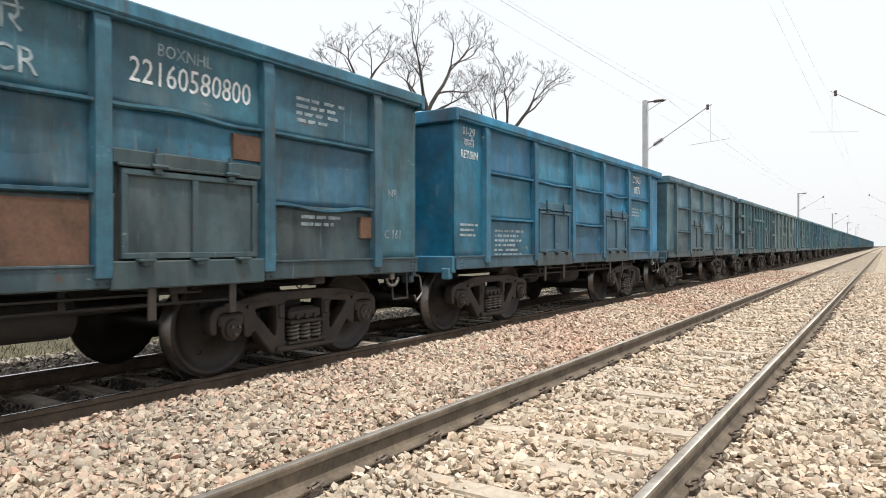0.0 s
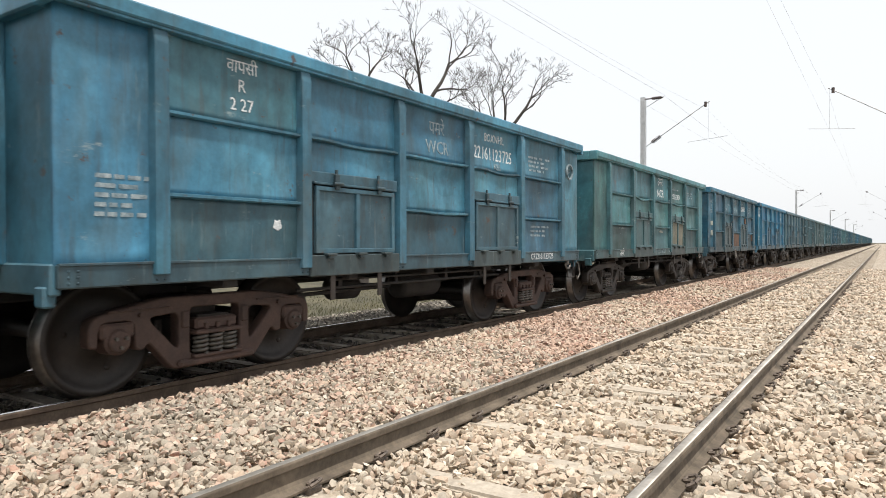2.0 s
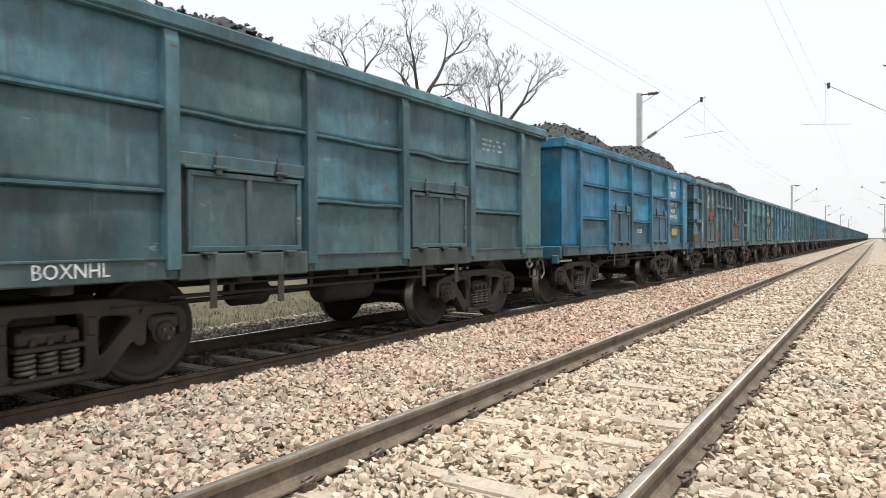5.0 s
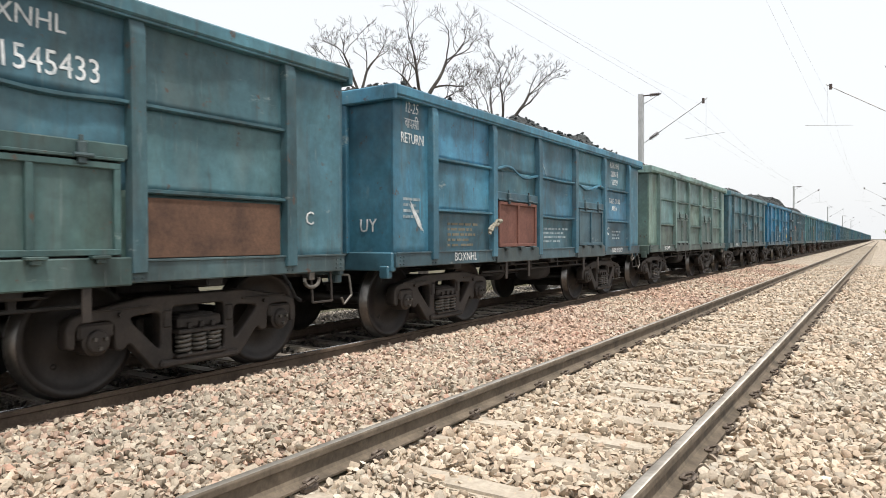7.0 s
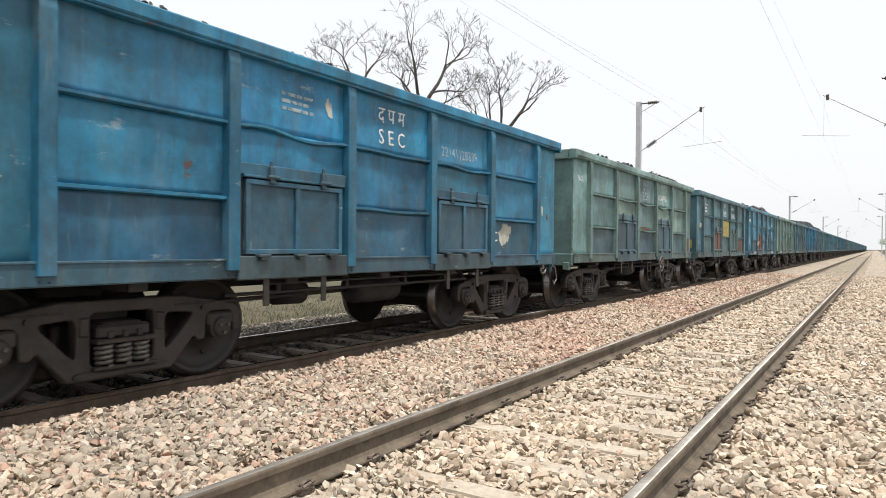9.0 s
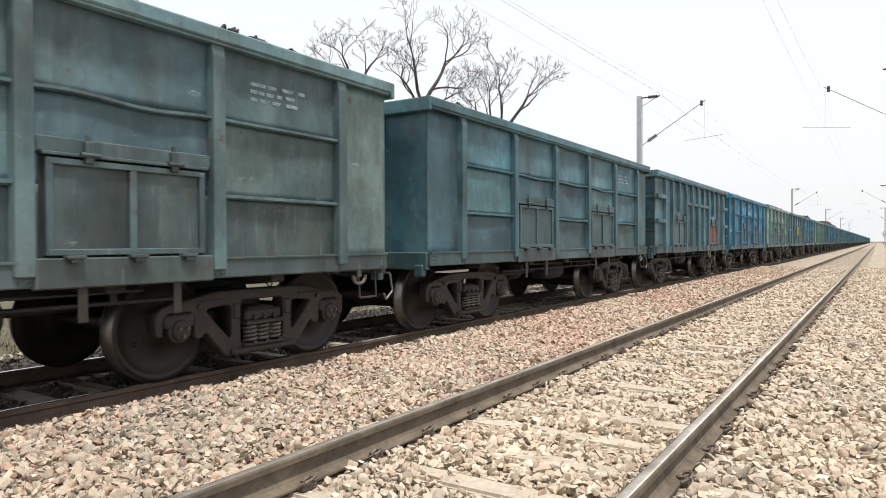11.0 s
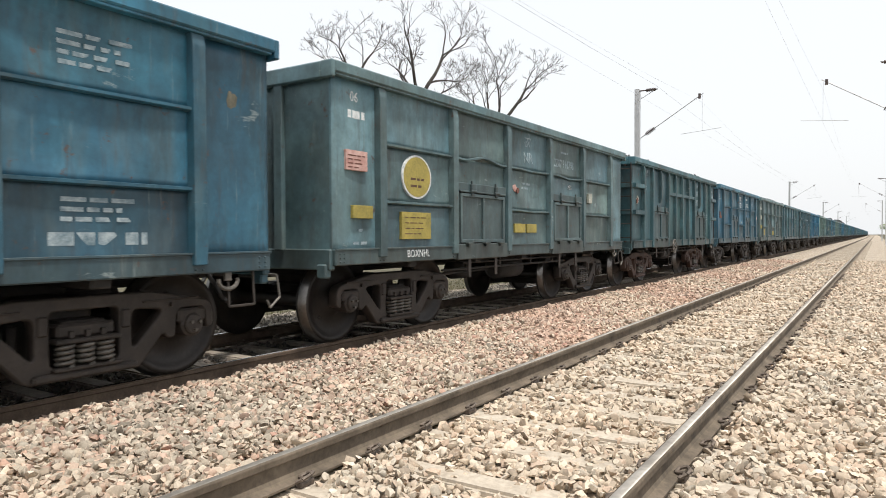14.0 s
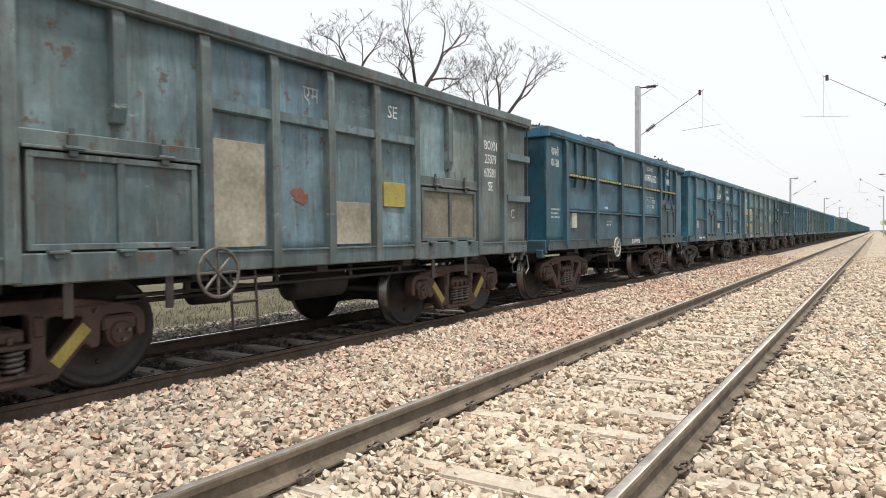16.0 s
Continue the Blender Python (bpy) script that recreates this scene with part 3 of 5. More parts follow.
def door_meshes(w, z0=1.21, z1=1.93):
    leaf, frame_, head, lug, bar, hinge, gap_shade = (bmesh.new() for _ in range(7))
    # dark backing plate, added as the shade in the gap round the door
    box(gap_shade, 1.48, 1.511, -w / 2 - 0.025, w / 2 + 0.025, z0 - 0.02, z1 + 0.03)
    box(leaf, 1.515, 1.535, -w / 2, w / 2, z0, z1, 0.004)
    for a, b in ((-w / 2, -w / 2 + 0.055), (w / 2 - 0.055, w / 2), (-0.03, 0.03)):
        box(frame_, 1.53, 1.565, a, b, z0, z1, 0.006)
    for a, b in ((z0, z0 + 0.05), (z1 - 0.05, z1)):
        box(frame_, 1.532, 1.568, -w / 2 + 0.01, w / 2 - 0.01, a, b, 0.006)
    box(head, 1.495, 1.552, -w / 2 - 0.07, w / 2 + 0.07, 1.965, 2.085, 0.01)
    box(head, 1.505, 1.575, -w / 2 - 0.03, w / 2 + 0.03, 1.945, 1.972, 0.006)
    box(lug, 1.50, 1.572, -w / 2 - 0.09, w / 2 + 0.09, 0.965, 1.195, 0.012)
    for y in (-w * 0.36, 0.02, w * 0.36):
        box(lug, 1.55, 1.625, y - 0.075, y + 0.075, 1.185, 1.212, 0.006)
        box(lug, 1.575, 1.61, y - 0.035, y + 0.035, 1.15, 1.19, 0.006)
    box(bar, 1.53, 1.552, -0.038, 0.038, 0.70, 1.0, 0.006)
    box(bar, 1.45, 1.545, -0.028, 0.028, 0.97, 0.99, 0.004)
    box(hinge, 1.545, 1.59, -0.035, 0.035, 1.90, 2.07, 0.008)
    tube(hinge, (1.592, -0.075, 1.965), (1.592, 0.075, 1.965), 0.019, seg=8)
    box(hinge, 1.55, 1.575, -0.016, 0.016, 2.06, 2.12, 0.004)
    return (finish(leaf, "door", PAINT), finish(frame_, "door_frame", PAINT), finish(head, "header_beam", PAINT), finish(lug, "door_sill", PAINT),
            finish(bar, "hanger_bar", IRON), finish(hinge, "hinge", PAINT), finish(gap_shade, "door_seat", DARK))


def wheelset_mesh():
    bm = bmesh.new()
    prof = [(0.0, 0.085), (0.70, 0.085), (0.74, 0.12), (0.79, 0.15), (0.80, 0.42), (0.795, 0.53), (0.825, 0.53), (0.84, 0.502), (0.93, 0.496),
            (0.93, 0.44), (0.895, 0.42), (0.878, 0.33), (0.87, 0.2), (0.93, 0.15), (0.95, 0.12), (0.98, 0.08), (1.16, 0.07), (1.16, 0.0)]
    mats = [0] * (len(prof) - 1)
    mats[7], mats[6] = 1, 1
    lathe(bm, prof, 36, mats)
    lathe(bm, [(-x, r) for x, r in prof], 36, mats)
    # marks that show the turning: three bosses on the plate
    for s in (1, -1):
        for k in range(3):
            a = k * 2.094
            tube(bm, (s * 0.86, 0.28 * math.cos(a), 0.28 * math.sin(a)), (s * 0.885, 0.28 * math.cos(a), 0.28 * math.sin(a)), 0.03, 0.024, 8)
    me = finish(bm, "wheelset", WHEEL, TREAD, smooth=True)
    return me


def rounded(points, r, n=3):
    """The same closed outline with its corners rounded."""
    out = []
    for i, p in enumerate(points):
        p, a, b = Vector(p), Vector(points[i - 1]), Vector(points[(i + 1) % len(points)])
        k = min(r, 0.45 * (a - p).length, 0.45 * (b - p).length)
        a, b = p + (a - p).normalized() * k, p + (b - p).normalized() * k
        for j in range(n + 1):
            u = j / n
            out.append(a * (1 - u) ** 2 + p * 2 * u * (1 - u) + b * u ** 2)
    return out


def cut_plate(outlines, x0, x1, edge):
    """A thick plate in the y-z plane; the first outline is its edge, the others are holes."""
    cu = bpy.data.curves.new("plate", "CURVE")
    cu.dimensions, cu.fill_mode = "2D", "BOTH"
    cu.extrude, cu.bevel_depth, cu.bevel_resolution, cu.offset = (x1 - x0) / 2 - edge, edge, 1, -edge
    for pts in outlines:
        sp = cu.splines.new("POLY")
        sp.points.add(len(pts) - 1)
        for q, p in zip(sp.points, pts):
            q.co = (p[0], p[1], 0, 1)
        sp.use_cyclic_u = True
    ob = bpy.data.objects.new("plate", cu)
    scene.collection.objects.link(ob)
    bpy.context.view_layer.update()
    me = bpy.data.meshes.new_from_object(ob)
    bpy.data.objects.remove(ob)
    bpy.data.curves.remove(cu)
    me.transform(Matrix(((0, 0, 1, (x0 + x1) / 2), (1, 0, 0, 0), (0, 1, 0, 0), (0, 0, 0, 1))))
    return me


def side_frame_mesh():
    """Cast frame of a three-piece bogie, at the +x side of the bogie."""
    x0, x1 = 1.05, 1.19
    half = [(0.55, 0.835), (0.95, 0.765), (1.19, 0.715), (1.245, 0.64), (1.245, 0.46), (1.165, 0.44), (1.155, 0.61), (1.11, 0.655),
            (0.89, 0.655), (0.845, 0.61), (0.835, 0.40), (0.755, 0.385), (0.71, 0.45), (0.47, 0.175)]
    edge = rounded(half + [(-y, z) for y, z in half[::-1]], 0.045)
    holes = [rounded([(s * 0.72, 0.665), (s * 0.405, 0.69), (s * 0.405, 0.335)], 0.07) for s in (1, -1)]
    window = rounded([(-0.285, 0.285), (0.285, 0.285), (0.285, 0.725), (-0.285, 0.725)], 0.05)
    me = cut_plate([edge, window] + holes, x0, x1, 0.016)
    bm = bmesh.new()
    bm.from_mesh(me)
    bpy.data.meshes.remove(me)
    for s in (1, -1):
        box(bm, x0 - 0.02, x1 + 0.022, s * 0.30, s * 0.385, 0.54, 0.70, 0.014)          # column guides
        box(bm, x1 - 0.01, x1 + 0.014, s * 0.50, s * 1.08, 0.735, 0.755, 0.006)        # rib along the top member
        tube(bm, (x1, s * 0.79, 0.70), (x1 + 0.03, s * 0.79, 0.70), 0.022, seg=8)
    box(bm, x0 - 0.05, x1 + 0.05, -0.43, 0.43, 0.185, 0.25, 0.02)
    box(bm, x0 - 0.06, x1 + 0.06, -0.28, 0.28, 0.255, 0.285, 0.008)
    box(bm, x0 - 0.08, x1 + 0.07, -0.265, 0.265, 0.47, 0.51, 0.01)
    box(bm, x0 - 0.08, x1 + 0.02, -0.24, 0.24, 0.51, 0.62, 0.02)
    for y in (-0.13, 0.0, 0.13):
        box(bm, x1 + 0.01, x1 + 0.045, y - 0.022, y + 0.022, 0.51, 0.57, 0.006)
    return finish(bm, "side_frame", IRON)


def spring_mesh():
    bm = bmesh.new()
    pts = [Vector((0.062 * math.cos(a), 0.062 * math.sin(a), 0.19 * k / 44)) for k in range(45) for a in (k * 2 * math.pi * 4.6 / 44,)]
    prev = None
    for k, p in enumerate(pts):
        t = (pts[min(k + 1, 44)] - pts[max(k - 1, 0)]).normalized()
        a = Vector((p.x, p.y, 0)).normalized()
        b = t.cross(a)
        ring = [bm.verts.new(p + 0.019 * (a * math.cos(j * 1.2566) + b * math.sin(j * 1.2566))) for j in range(5)]
        if prev:
            for j in range(5):
                bm.faces.new((prev[j], prev[(j + 1) % 5], ring[(j + 1) % 5], ring[j]))
        prev = ring
    return finish(bm, "spring", SPRING, smooth=True)


def axle_box_mesh():
    bm = bmesh.new()
    box(bm, 1.03, 1.21, -0.15, 0.15, 0.02, 0.15, 0.02)
    lathe(bm, [(1.02, 0.125), (1.20, 0.12), (1.215, 0.1), (1.235, 0.094), (1.245, 0.08), (1.25, 0.0)], 20)
    for k in range(3):
        a = 0.5 + k * 2.094
        tube(bm, (1.24, 0.05 * math.cos(a), 0.05 * math.sin(a)), (1.272, 0.05 * math.cos(a), 0.05 * math.sin(a)), 0.017, seg=6)
    for f in bm.faces:
        f.material_index = 1 if f.calc_center_median().x > 1.25 else 0
    return finish(bm, "axle_box", IRON, SPRING)


def bolster_mesh():
    bm = bmesh.new()
    box(bm, -1.18, 1.18, -0.2, 0.2, 0.51, 0.64, 0.03)
    box(bm, -0.95, 0.95, -0.2, 0.2, 0.62, 0.80, 0.03)
    box(bm, -0.35, 0.35, -0.3, 0.3, 0.78, 0.92, 0.03)
    # filler block added behind the springs to keep that opening dark
    box(bm, -1.0, 1.0, -0.26, 0.26, 0.24, 0.61, 0.02)
    for s in (1, -1):
        box(bm, -0.75, 0.75, s * 0.34, s * 0.42, 0.42, 0.5, 0.01)           # brake beam
        for t in (1, -1):
            box(bm, t * 0.80, t * 0.94, s * 0.40, s * 0.475, 0.38, 0.62, 0.015)    # brake block
    return finish(bm, "bogie", IRON)


class Meshes:
    """Parts that all wagons share."""
    wheelset, frame_side, spring, axle_box, bolster = wheelset_mesh(), side_frame_mesh(), spring_mesh(), axle_box_mesh(), bolster_mesh()


def misc_meshes(half):
    out = {}
    bm = bmesh.new()
    box(bm, -0.19, 0.19, -half + 0.1, half - 0.1, 0.80, 1.05, 0.02)
    for y in (-3.35, -1.6, 0.0, 1.6, 3.35):
        box(bm, -1.42, 1.42, y - 0.09, y + 0.09, 0.90, 1.06, 0.015)
    out["centre_sill"] = finish(bm, "centre_sill", DARK)
    bm = bmesh.new()
    lathe(bm, [(-0.46, 0.0), (-0.46, 0.12), (-0.42, 0.19), (0.42, 0.19), (0.46, 0.12), (0.46, 0.0)], 18)
    bmesh.ops.rotate(bm, cent=(0, 0, 0), matrix=Matrix.Rotation(radians(90), 3, "Z"), verts=bm.verts)
    bmesh.ops.translate(bm, vec=(0.75, 0.55, 0.72), verts=bm.verts)
    out["air_reservoir"] = finish(bm, "air_reservoir", DARK, smooth=True)
    bm = bmesh.new()
    lathe(bm, [(-0.22, 0.0), (-0.22, 0.15), (0.2, 0.16), (0.24, 0.05), (0.5, 0.03), (0.5, 0.0)], 16)
    bmesh.ops.rotate(bm, cent=(0, 0, 0), matrix=Matrix.Rotation(radians(90), 3, "Z"), verts=bm.verts)
    bmesh.ops.translate(bm, vec=(0.62, -0.9, 0.74), verts=bm.verts)
    out["brake_cylinder"] = finish(bm, "brake_cylinder", DARK, smooth=True)
    bm = bmesh.new()
    pipe(bm, [(1.2, -2.3, 0.80), (1.2, 2.3, 0.80)], 0.02)
    for y in (-1.6, -0.5, 0.7, 1.7):
        box(bm, 1.18, 1.22, y - 0.03, y + 0.03, 0.79, 0.98, 0.004)
    out["brake_rod"] = finish(bm, "brake_rod", DARK)
    bm = bmesh.new()
    pipe(bm, [(0.95, -2.2, 0.72), (0.4, 1.9, 0.70)], 0.025)
    out["pull_rod"] = finish(bm, "pull_rod", DARK)
    bm = bmesh.new()
    pipe(bm, [(1.32, -1.9, 0.9), (1.32, 1.9, 0.9)], 0.014)
    out["air_pipe"] = finish(bm, "air_pipe", DARK)
    bm = bmesh.new()
    box(bm, -0.10, 0.10, half - 0.15, half + 0.30, 0.90, 1.10, 0.025)
    box(bm, -0.17, 0.13, half + 0.20, half + 0.37, 0.84, 1.16, 0.04)
    box(bm, 0.08, 0.19, half + 0.26, half + 0.42, 0.88, 1.12, 0.03)
    out["coupler"] = finish(bm, "coupler", IRON)
    bm = bmesh.new()
    box(bm, -1.50, 1.50, half - 0.06, half + 0.025, 0.93, 1.17, 0.015)
    for x in (-1.38, 1.38):
        box(bm, x - 0.07, x + 0.07, half - 0.05, half + 0.05, 0.84, 1.0, 0.015)
    out["headstock"] = finish(bm, "headstock", PAINT)
    bm = bmesh.new()
    box(bm, -0.07, 0.07, half - 0.005, half + 0.06, 1.15, TOP - 0.14, 0.01)
    out["end_post"] = finish(bm, "end_post", PAINT)
    bm = bmesh.new()
    box(bm, -1.53, 1.53, half - 0.005, half + 0.055, -0.06, 0.06, 0.012)
    out["end_rib"] = finish(bm, "end_rib", PAINT)
    bm = bmesh.new()                                   # uncoupling rod with its drooping handle
    pipe(bm, [(0.2, half + 0.18, 1.02), (0.7, half + 0.16, 0.95), (1.3, half + 0.13, 0.93), (1.47, half + 0.14, 0.92), (1.50, half + 0.15, 0.70),
              (1.50, half + 0.02, 0.60), (1.50, half - 0.02, 0.68)], 0.013)
    out["uncoupling_rod"] = finish(bm, "uncoupling_rod", SPRING)
    bm = bmesh.new()                                   # air hose hanging at the end
    pipe(bm, [(0.45, half + 0.05, 0.95), (0.45, half + 0.18, 0.80), (0.44, half + 0.30, 0.62), (0.42, half + 0.42, 0.56)], 0.025, 7)
    out["air_hose"] = finish(bm, "air_hose", BLACK, smooth=True)
    bm = bmesh.new()                                   # lashing hook under the sill
    box(bm, 1.49, 1.53, half - 0.55, half - 0.47, 0.90, 0.99, 0.008)
    pipe(bm, [(1.52, half - 0.51 + 0.11 * math.sin(a), 0.90 - 0.075 * math.cos(a)) for a in (-1.9, -1.4, -0.8, -0.25, 0.25, 0.8, 1.4, 1.9)], 0.02, 7)
    out["rope_hook"] = finish(bm, "rope_hook", SPRING)
    bm = bmesh.new()                                   # foot step under the corner
    pipe(bm, [(1.5, half - 0.5, 0.98), (1.52, half - 0.5, 0.66), (1.52, half - 0.2, 0.66), (1.5, half - 0.2, 0.98)], 0.013)
    out["corner_step"] = finish(bm, "corner_step", IRON)
    return out


def add_bogie(wagon, y, fine):
    b = put("bogie", Meshes.bolster, wagon, (0, y, 0))
    for turn in (0, 180) if fine else (0,):
        put("side_frame", Meshes.frame_side, b, turn=turn)
    for s in (1, -1):
        put("wheelset", Meshes.wheelset, b, (0, s * 1.0, 0.498))
        for turn in (0, 180) if fine else (0,):
            put("axle_box", Meshes.axle_box, b, (0, s * 1.0, 0.498), turn)
    if fine:
        for k in (-0.165, 0.0, 0.165):
            for x in (1.175, -1.12):
                put("spring", Meshes.spring, b, (x, k, 0.28))
    return b


def make_kind(name, half, bogie, posts, post_w, short_posts, ribs, doors, door_w, seed, dent):
    k = Kind()
    k.name, k.half, k.bogie, k.posts, k.short_posts, k.ribs, k.doors = name, half, bogie, posts, short_posts, ribs, doors
    k.rim = rim_mesh(half)
    edges = sorted([-half] + [p for p in posts if name != "modern" or p in P] + [half])
    steps = [1.05, 3.15] if name == "ribbed" else [1.05, LOW, UP, 3.15]
    k.plates = [(y0, y1, z0, z1, seed + 11 * n + 3 * m, dent, m) for n, (y0, y1) in enumerate(zip(edges, edges[1:]))
                for m, (z0, z1) in (enumerate(zip(steps, steps[1:])) if 0 < n < len(edges) - 2 else [(2, (1.05, 3.15))])]
    k.panels = [(panel_mesh(*p[:6]), p[6]) for p in k.plates]
    k.sheet = panel_mesh(-half, half, 1.05, 3.15, seed, dent, 60, 12)
    k.end, k.floor = end_mesh(half), floor_mesh(half)
    k.sill = sill_mesh(half, posts + [half - 0.12, 0.12 - half])
    k.post = post_mesh(post_w, 0.985 if name == "ribbed" else 1.06, TOP - 0.10)
    k.short = post_mesh(0.07 if name == "modern" else post_w, 2.2, TOP - 0.10, 1.55 if name == "modern" else 1.583, foot=False)
    k.rib_meshes = {}
    for i, (y0, y1, z, bend, h, x1) in enumerate(ribs):
        key = (round(y1 - y0, 2), bend, h, x1, i % 3)
        if key not in k.rib_meshes:
            k.rib_meshes[key] = stiffener_mesh(y1 - y0, bend, i + seed, h, x1)
    k.door = door_meshes(door_w)
    k.door_w = door_w
    k.misc = misc_meshes(half)
    return k


KIND_OF = {}        # the build of each wagon
PIECES = {}         # the camera-side doors and their fittings of each wagon


def build_wagon(k, fine):
    w = new("coal_wagon")
    KIND_OF[w] = k
    mine = PIECES[w] = {"door": [], "door_frame": [], "header_beam": [], "door_sill": []}
    for turn in (0, 180):
        if fine:
            for me, m in k.panels:
                o = put("side_panel", me, w, turn=turn)
                o["course"] = m
        else:
            put("side_panel", k.sheet, w, turn=turn)
        put("end_sheet", k.end, w, turn=turn)
    put("floor_plate", k.floor, w)
    put("top_rim", k.rim, w)
    for turn in (0, 180) if fine else (0,):
        put("side_sill", k.sill, w, turn=turn)
        s = 1 if turn == 0 else -1
        for y in k.posts:
            me = k.short if y in k.short_posts else k.post
            put("post", me, w, (0, y * s, 0), turn)
        for i, (y0, y1, z, bend, h, x1) in enumerate(k.ribs):
            put("stiffener", k.rib_meshes[(round(y1 - y0, 2), bend, h, x1, i % 3)], w, (0, s * (y0 + y1) / 2, z), turn)
        leaf, frame_, head, lug, bar, hinge, gap_shade = k.door
        for y in k.doors:
            d = put("door", leaf, w, (0, y * s, 0), turn)
            if fine:
                put("door_seat", gap_shade, w, (0, y * s, 0), turn)
            f = put("door_frame", frame_, d)
            h = put("header_beam", head, w, (0, y * s, 0), turn)
            g = put("door_sill", lug, w, (0, y * s, 0), turn)
            if turn == 0:
                for key, o in (("door", d), ("door_frame", f), ("header_beam", h), ("door_sill", g)):
                    mine[key].append(o)
            for e in (-1, 1):
                if fine:
                    put("hinge", hinge, d, (0, e * k.door_w * 0.27, 0))
                hb = put("hanger_bar", bar, w, (0, (y + e * k.door_w * 0.3) * s, 0), turn)
    for y in (k.bogie, -k.bogie):
        add_bogie(w, y, fine)
    put("centre_sill", k.misc["centre_sill"], w)
    for turn in (0, 180):
        put("headstock", k.misc["headstock"], w, turn=turn)
        if fine:
            for nm in ("coupler", "uncoupling_rod", "air_hose", "corner_step", "rope_hook"):
                put(nm, k.misc[nm], w, turn=turn)
            if k.name != "ribbed":
                for x in (-0.72, 0.72):
                    put("end_post", k.misc["end_post"], w, (x, 0, 0), turn)
            else:
                for z in (2.55, 1.88):
                    put("end_rib", k.misc["end_rib"], w, (0, 0, z), turn)
    if fine:
        for nm in ("air_reservoir", "brake_cylinder", "brake_rod", "pull_rod", "air_pipe"):
            put(nm, k.misc[nm], w)
    return w


UP, LOW = 2.43, 1.73
P = [-4.17, -2.5, -0.84, 0.84, 2.5, 4.17]
RIBS_A = []
for a, b, c in ((0, 1, 0.0), (2, 3, 0.012), (4, 5, 0.0)):
    RIBS_A += [(P[a] + 0.07, P[b] - 0.07, UP, c, 0.045, 1.558), (P[a] + 0.07, P[b] - 0.07, LOW, c, 0.045, 1.558)]
for a, b, c in ((1, 2, 0.018), (3, 4, 0.03)):
    RIBS_A.append((P[a] + 0.07, P[b] - 0.07, UP, c, 0.045, 1.558))
PLAIN = make_kind("plain", 5.015, 3.345, P, 0.155, [], RIBS_A, [-1.67, 1.67], 1.36, 1, 0.045)
Q = [round(0.815 * i, 3) for i in range(-5, 6)]
RIBS_B = [(Q[3] + 0.05, Q[7] - 0.05, 2.5, 0.0, 0.11, 1.568)]
for s in (1, -1):
    for z in (2.55, 1.88):
        y0, y1 = sorted((s * 4.12, s * 4.93))
        RIBS_B.append((y0, y1, z, 0.0, 0.12, 1.60))
RIBS_C = [(P[i] + 0.07, P[i + 1] - 0.07, UP, 0.0, 0.045, 1.558) for i in range(5)]
RIBS_C += [(P[i] + 0.07, P[i + 1] - 0.07, LOW, 0.0, 0.045, 1.558) for i in (0, 1, 2, 3)]
MODERN = make_kind("modern", 5.015, 3.345, P + [-3.6, -3.05, 3.05, 3.6], 0.155, [-3.6, -3.05, 3.05, 3.6], RIBS_C, [3.335], 1.36, 3, 0.03)
RIBBED = make_kind("ribbed", 4.92, 3.262, Q, 0.125, [Q[2], Q[8]], RIBS_B, [Q[2], Q[8]], 1.42, 2, 0.026)


def patch(w, y0, y1, z0, z1, mat, name="patch", x=1.532, label=""):
    bm = bmesh.new()
    box(bm, x - 0.05, x, y0, y1, z0, z1, 0.003)
    return part(name, bm, mat, w, label)


def skin(w, y, z):
    """Where the dented side lies under a spot of paint."""
    for p in KIND_OF[w].plates:
        if p[0] <= y <= p[1] and p[2] <= z <= p[3]:
            return 1.50 + dent_at(y, z, *p[:6])
    return 1.50


def write(w, body, y, z, size, mat=None, x=None, squeeze=0.9):
    me = text_mesh(body, size, squeeze)
    me.materials.append(mat or WHITE)
    if x is None:                              # painted on the dented plate
        for v in me.vertices:
            v.co.x += skin(w, y + v.co.y, z + v.co.z) + 0.003
        x = 0.0
    return put("lettering", me, w, (x, y, z))


def lines(w, y, z, width, n, mat=None, x=None, pitch=0.075, h=0.035):
    """Small writing too worn to read: one bar a line."""
    for i in range(n):
        bm = bmesh.new()
        end = y - width / 2 + width * (1.0, 0.8, 0.92, 0.7, 0.86)[i % 5]
        a = y - width / 2
        rnd = random.Random(i + int(abs(y) * 100))
        while a < end - 0.03:
            b = min(end, a + rnd.uniform(0.05, 0.2))
            front = x or skin(w, (a + b) / 2, z - i * pitch) + 0.004
            box(bm, front - 0.006, front, a, b, z - i * pitch - h / 2, z - i * pitch + h / 2)
            a = b + 0.028
        part("worn_line", bm, mat or FAINT, w)


